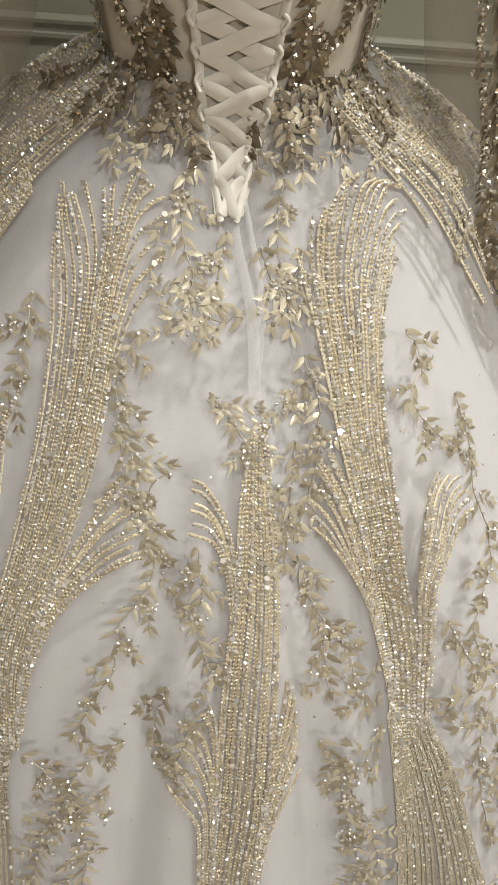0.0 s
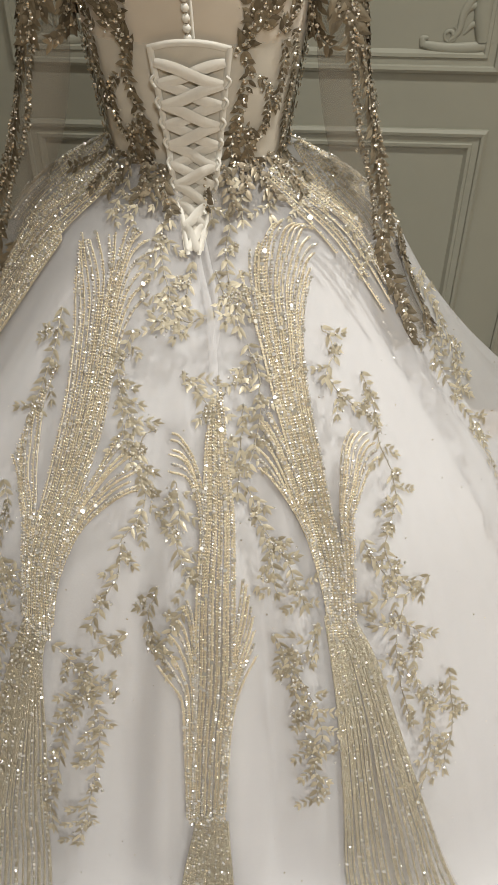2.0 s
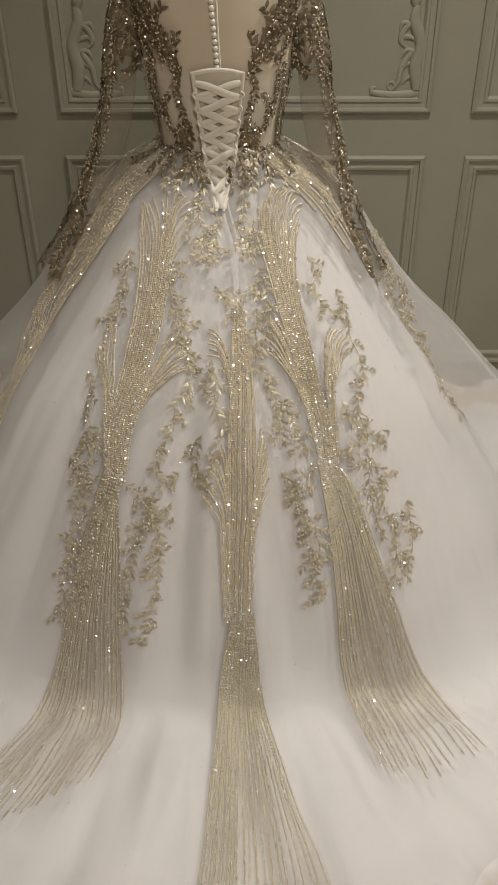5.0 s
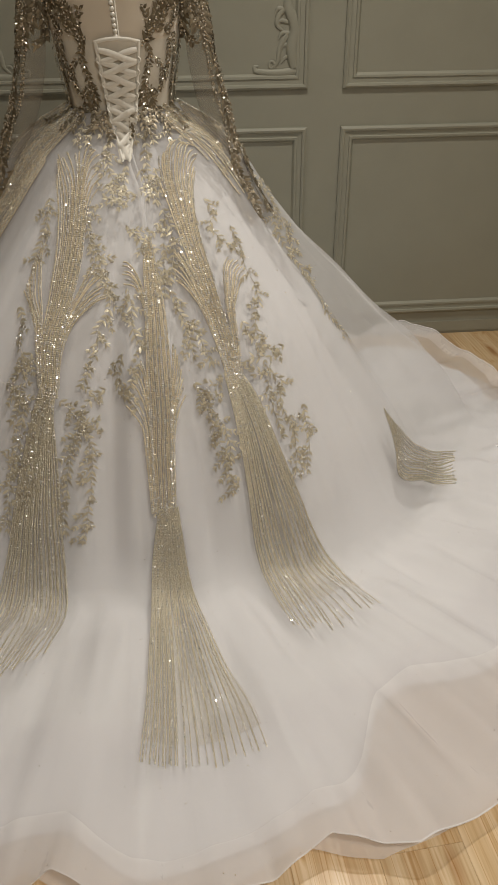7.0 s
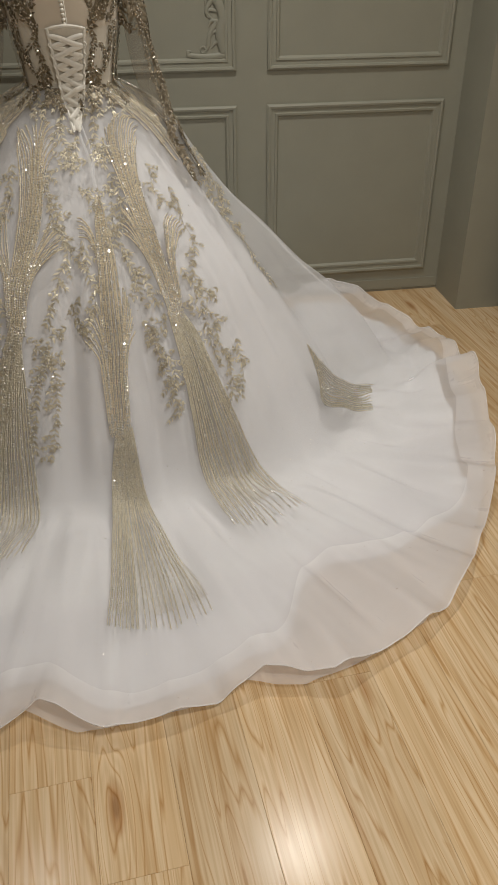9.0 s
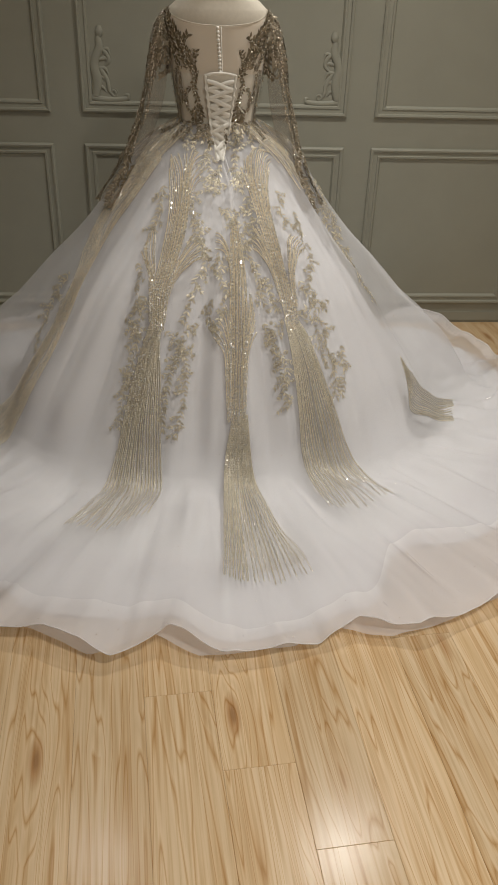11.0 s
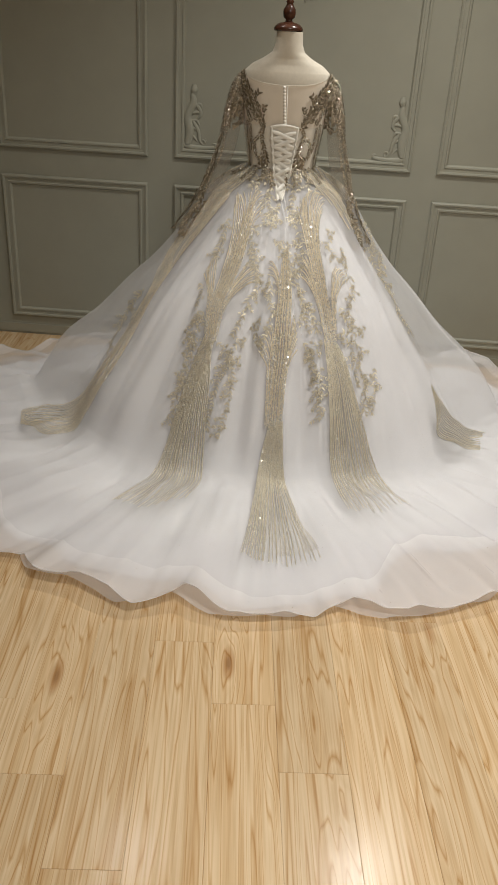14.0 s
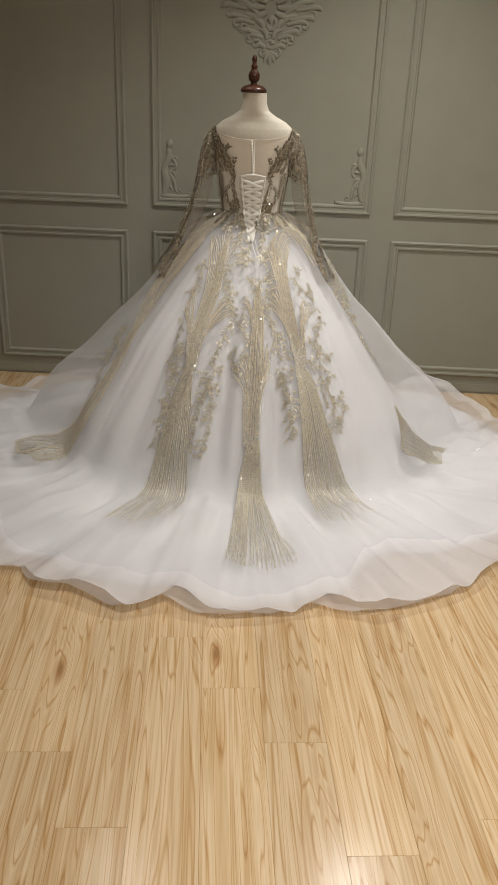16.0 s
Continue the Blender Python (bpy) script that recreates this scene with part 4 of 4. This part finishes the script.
pieces = []
for s in (-1, 1):
    pieces += [([(s * 56, 1.245), (s * 66, 1.285), (s * 80, 1.335)], 0.018, 0.0065), ([(s * 36, 1.205), (s * 43, 1.235), (s * 51, 1.27), (s * 62, 1.32)], 0.018, 0.006), ([(s * 29, 1.03), (s * 30, 1.0), (s * 29, .965)], 0.018, 0.006), ([(s * 42, 1.05), (s * 46, 1.02), (s * 42, .985)], 0.016, 0.007), ([(s * 52, 1.19), (s * 54, 1.15), (s * 52, 1.11)], 0.012, 0.008)]
    pieces += [([(s * 24, 1.19), (s * 30, 1.16), (s * 27, 1.125), (s * 25, 1.10)], 0.013, 0.008),
               ([(s * 26, 1.10), (s * 22, 1.07), (s * 25, 1.04), (s * 22, 1.00), (s * 24, .97)], 0.016, 0.0065),
               ([(s * 33, 1.09), (s * 34, 1.06), (s * 33, 1.02), (s * 36, .985)], 0.016, 0.0065),
               ([(s * 36, 1.15), (s * 45, 1.13), (s * 44, 1.09), (s * 36, 1.075), (s * 31, 1.09)], 0.010, 0.006),
               ([(s * 60, 1.20), (s * 66, 1.15), (s * 64, 1.10), (s * 66, 1.05), (s * 60, 1.00), (s * 56, .98)], 0.011, 0.007),
               ([(s * 78, 1.22), (s * 82, 1.15), (s * 80, 1.08), (s * 78, 1.0)], 0.013, 0.007),
               ([(s * 100, 1.2), (s * 104, 1.1), (s * 100, 1.0)], 0.014, 0.008),
               ([(s * 25, 1.185), (s * 30, 1.212), (s * 36, 1.245), (s * 44, 1.28), (s * 54, 1.315), (s * 70, 1.35)], 0.018, 0.0065),
               ([(s * 30, 1.215), (s * 26, 1.235), (s * 24, 1.25)], 0.014, 0.008),
               ([(s * 42, 1.265), (s * 37, 1.285), (s * 34, 1.292)], 0.017, 0.009),
               ([(s * 48, 1.20), (s * 58, 1.23), (s * 68, 1.27), (s * 78, 1.31)], 0.014, 0.007),
               ([(s * 70, 1.345), (s * 74, 1.36), (s * 82, 1.355)], 0.014, 0.006)]
lf, bd = motif(pieces, torso)
bl = lf.done("bodice_lace", BRONZE, gown, "bronze embroidered leaf lace on the bodice")
bd.done("crystal_trim", PEARL, bl, "clustered crystal beads")


# the bodice lace runs down over the top of the skirt
pieces = []
for c in (14, 24, 34, 46, 60, 76):
    for s in (-1, 1):
        pieces.append(([(s * c, .002), (s * (c + rng.uniform(-4, 4)), .022), (s * (c + rng.uniform(-5, 5)), rng.uniform(.035, .055))], 0.015, 0.008))
lf, bd = motif(pieces, lambda a, b, off=0.0: skirt(a, b, np.asarray(off) + 0.009), 0.4)
bl = lf.done("waist_lace", BRONZE, gown, "bronze leaf lace running over the waist seam")
bd.done("crystal_trim", PEARL, bl, "clustered crystal beads")


# ---------------------------------------------------------------- sleeves: sheer tubes with beaded lace
def sleeve(spine, side):
    spine = np.asarray(spine, float)

    def tube(ang, s, off=0.0):
        ang, s = np.broadcast_arrays(np.radians(np.asarray(ang, float)), np.asarray(s, float))
        c = spline(spine, s)
        d = spline(spine, np.minimum(s + 0.01, 1)) - spline(spine, np.maximum(s - 0.01, 0))
        d = d[..., :3] / (np.linalg.norm(d[..., :3], axis=-1, keepdims=True) + 1e-9)
        ex = np.cross(d, np.array((0.0, -1.0, 0.0)))
        ex /= np.linalg.norm(ex, axis=-1, keepdims=True) + 1e-9
        ey = np.cross(ex, d)
        r = c[..., 3:4] * (1 + 0.05 * np.sin(3 * ang + 14 * s))[..., None] + np.asarray(off)
        return c[..., :3] + r * (np.sin(ang)[..., None] * ex * side - 0.75 * np.cos(ang)[..., None] * ey * np.sign(ey[..., 1:2] + 1e-9))

    ph = np.linspace(-180, 180, 40, endpoint=False)
    s = np.linspace(0, 1, 60)
    sl = mesh_part("sleeve", tube(ph[None, :], s[:, None]).reshape(-1, 3), grid_faces(60, 40, True), SHEER, gown, "long sheer net sleeve with beaded lace")
    out, inn = 62, -50
    pcs = [([(-5, .02), (8, .12), (-8, .22), (5, .3)], 0.019, 0.006), ([(35, .04), (28, .15), (38, .25), (30, .36)], 0.018, 0.006), ([(-75, .1), (-80, .2), (-70, .32)], 0.017, 0.007), ([(88, .05), (95, .2), (90, .35), (96, .5)], 0.016, 0.007), ([(45, .36), (50, .48), (42, .6), (48, .72)], 0.013, 0.007),
           ([(out, .02), (out - 6, .2), (out + 4, .36), (out, .5), (out - 5, .62), (out - 20, .74)], 0.011, 0.0065),
           ([(out - 45, .03), (out - 30, .12), (out - 40, .22), (out - 25, .3)], 0.014, 0.0065),
           ([(0, .01), (-20, .1), (-35, .2), (inn, .3)], 0.015, 0.0065),
           ([(inn, .05), (inn - 15, .18), (inn, .32), (-20, .36)], 0.013, 0.007),
           ([(20, .3), (25, .42), (15, .55), (22, .66), (10, .74)], 0.006, 0.006),
           ([(30, .73), (10, .8), (20, .9), (0, .99)], 0.015, 0.006),
           ([(-40, .76), (-30, .85), (-45, .93), (-30, .99)], 0.015, 0.006),
           ([(75, .74), (70, .84), (80, .93), (60, .99)], 0.014, 0.006),
           ([(120, .78), (110, .9), (120, .99)], 0.014, 0.007)]
    pcs = [(path, size * 1.2, gap) for path, size, gap in pcs]
    lf, bd = motif(pcs, tube, 2.0)
    lf.done("sleeve_lace", BRONZE, sl, "bronze embroidered leaf lace")
    bd.done("crystal_trim", PEARL, sl, "rows of crystal beads")


sleeve([(-.146, .142, 1.348, .014), (-.166, .135, 1.30, .023), (-.180, .13, 1.22, .027), (-.194, .13, 1.14, .029), (-.222, .13, 1.05, .032), (-.266, .125, .95, .028), (-.316, .115, .86, .027), (-.366, .10, .785, .031)], 1)
sleeve([(.140, .142, 1.348, .014), (.165, .135, 1.30, .023), (.179, .13, 1.22, .027), (.191, .13, 1.14, .029), (.214, .13, 1.05, .034), (.243, .125, .95, .031), (.280, .11, .86, .029), (.322, .085, .785, .029)], -1)

# ---------------------------------------------------------------- plaster ornaments


def tubes(name, sweeps, mat, label, category, flat=0.34):
    """Raised plaster scrolls: tapered sweeps on the north wall, each a row of (x, z, radius)."""
    top = thing(name, label, category)
    for row in sweeps:
        verts = []
        pts = spline(row, np.linspace(0, 1, 22))
        d = np.gradient(pts[:, :2], axis=0)
        d /= np.linalg.norm(d, axis=1, keepdims=True) + 1e-9
        seg = 8
        for (x, z, r), (dx, dz) in zip(pts, d):
            r = max(r * 0.85, 0.0012)
            for q in range(seg):
                a = math.pi * q / (seg - 1)
                verts.append((x - dz * r * math.cos(a), WALL_Y - 0.001 - flat * 1.6 * r * math.sin(a), z + dx * r * math.cos(a)))
        mesh_part("scroll", verts, grid_faces(22, seg), mat, top)
    return top


def curl(x, z, r, a0, turns, w, grow=0.35):
    """A spiral scroll from its eye outwards."""
    out = []
    for i in range(14):
        q = i / 13
        a = math.radians(a0) + turns * 2 * math.pi * q
        rr = r * (grow + (1 - grow) * q)
        out.append((x + rr * math.cos(a), z + rr * math.sin(a), w * (1 - 0.75 * q)))
    return out


def side_ornament(cx, s):
    """Upright scrolled acanthus on a curled base; s flips it."""
    sw = [[(cx - s * .085, .992, .010), (cx - s * .03, .985, .014), (cx + s * .03, .988, .015), (cx + s * .065, 1.0, .013), (cx + s * .072, 1.03, .006)],
          [(cx - s * .085, .99, .010), (cx - s * .088, 1.004, .008), (cx - s * .076, 1.006, .004)],
          [(cx + s * .045, 1.0, .018), (cx + s * .035, 1.06, .024), (cx + s * .045, 1.12, .022), (cx + s * .02, 1.18, .019), (cx + s * .025, 1.22, .012)],
          [(cx + s * .02, 1.215, .010), (cx + s * .017, 1.235, .019), (cx + s * .017, 1.258, .010)],
          [(cx + s * .03, 1.19, .010), (cx - s * .005, 1.16, .010), (cx - s * .015, 1.13, .009), (cx + s * .005, 1.11, .004)],
          [(cx + s * .05, 1.16, .010), (cx + s * .07, 1.12, .010), (cx + s * .068, 1.07, .009), (cx + s * .075, 1.03, .004)],
          [(cx + s * .02, 1.10, .010), (cx - s * .005, 1.06, .010), (cx - s * .012, 1.02, .008), (cx - s * .03, 1.0, .004)]]
    for i in range(5):
        sw.append([(cx + s * (.055 - .01 * i), 1.03 + .035 * i, .007), (cx + s * (.02 - .008 * i), 1.035 + .035 * i, .008), (cx - s * (.0 + .005 * i), 1.015 + .035 * i, .003)])
    sw.append(curl(cx - s * .03, 1.012, .018, 0, 1.2, .006))
    return tubes("wall_ornament", sw, WALL, "painted plaster scroll ornament inside the panel moulding", "ornament")


side_ornament(-.425, -1)
side_ornament(.49, 1)
sw = []
for s in (-1, 1):
    for i in range(6):
        x, z = s * (.03 + .032 * i), 1.66 + .030 * i + .012 * (i % 2)
        sw.append(curl(.035 + x, z, .026, 90 - s * 60 * i, s * 1.3, .011))
        sw.append([(.035 + x * .6, z + .02, .010), (.035 + x + s * .02, z + .035, .014), (.035 + x + s * .045, z + .02, .005)])
        sw.append([(.035 + x * .5, z + .06, .012), (.035 + x * .8, z + .09, .016), (.035 + x * 1.1 + s * .02, z + .10, .006)])
for i in range(5):
    a = math.pi * (0.1 + 0.2 * i)
    sw.append([(.035, 1.665, .010), (.035 + .025 * math.cos(a), 1.66 - .02 * math.sin(a), .013), (.035 + .042 * math.cos(a), 1.655 - .045 * math.sin(a), .005)])
sw.append(curl(.035, 1.70, .030, 0, 1.6, .012))
sw.append(curl(.035, 1.78, .045, 180, 1.6, .014))
for i in range(8):
    a = math.pi * 2 * i / 8
    sw.append([(.035 + .03 * math.cos(a), 1.85 + .03 * math.sin(a), .012), (.035 + .08 * math.cos(a), 1.85 + .05 * math.sin(a), .018), (.035 + .15 * math.cos(a), 1.86 + .08 * math.sin(a), .006)])
tubes("wall_rosette", sw, WALL, "painted plaster acanthus cartouche on the wall", "ornament")


# ---------------------------------------------------------------- ceiling lamps and curtain
def downlight(x, y, r):
    top = thing("downlight", "round recessed white ceiling downlight, lit, out of view", "ceiling light", "ceiling downlights", (x, y, CEIL))
    v, f = lathe([(r, 0.0), (r + 0.025, -0.001), (r + 0.027, -0.006), (r + 0.02, -0.012), (r, -0.010), (r - 0.004, 0.0)], 32)
    mesh_part("trim_ring", v, f, CEILING, top, "white metal trim ring")
    v, f = lathe([(0.0, -0.004), (r, -0.004)], 32)
    mesh_part("diffuser", v, f, GLASSLAMP, top, "frosted diffuser")
    return top


downlight(-0.60, -0.02, 0.085)
downlight(0.72, -0.02, 0.085)
# made-up wide fitting, put where the added fill stands
downlight(0.8, -2.4, 0.25)

v = []
for z in (0.02, 0.6, 1.4, 2.2, 2.75):
    for i in range(60):
        v.append((1.665 + 0.5 * i / 59, 0.645 + 0.03 * math.sin(i * 0.9) + 0.01 * math.sin(i * 0.37 + z), z))
ob = mesh_part("curtain", v, grid_faces(5, 60), CURTAIN)
mod = ob.modifiers.new("thickness", "SOLIDIFY")
mod.thickness = 0.004
tagged(ob, "dark green cloth curtain hanging beside the niche", "curtain")

# ---------------------------------------------------------------- floor planks
PW, PL, TILT = 0.159, 1.21, 4.6
plank_mesh = {}


def plank(length):
    key = round(length, 3)
    if key not in plank_mesh:
        bm = box_bm(0.0001, PW - 0.0001, 0.0001, length - 0.0001, -0.008, 0.0)
        top = [e for e in bm.edges if all(v.co.z > -0.001 for v in e.verts)]
        bmesh.ops.bevel(bm, geom=top, offset=0.0008, segments=1, affect="EDGES")
        me = bpy.data.meshes.new("plank")
        bm.to_mesh(me)
        bm.free()
        me.materials.append(WOOD)
        plank_mesh[key] = me
    ob = new("plank", plank_mesh[key])
    ob.parent = floor
    return ob


ENDS = {-4: -1.51, -3: -1.73, -2: -1.95, -1: -1.285, 0: -1.505, 1: -1.705, 2: -2.03}
turn = pose(0, 0, 0, 0, 0, TILT)
for i in range(-24, 24):
    end = ENDS.get(i, -1.5 - 0.22 * ((i * 3) % 5)) + 1.505
    for k in range(-3, 3):
        y = end + k * PL
        m = Matrix.Translation((-0.039, -1.505, 0)) @ turn @ Matrix.Translation((i * PW, y, 0))
        c = m @ Vector((PW / 2, 0, 0))
        limit = (1.0 if abs(c.x) < 1.6 else 0.78) - c.y
        if -2.98 < c.x < 2.98 and c.y > -5.0 and limit > 0.05:
            plank(min(PL, limit)).matrix_basis = m
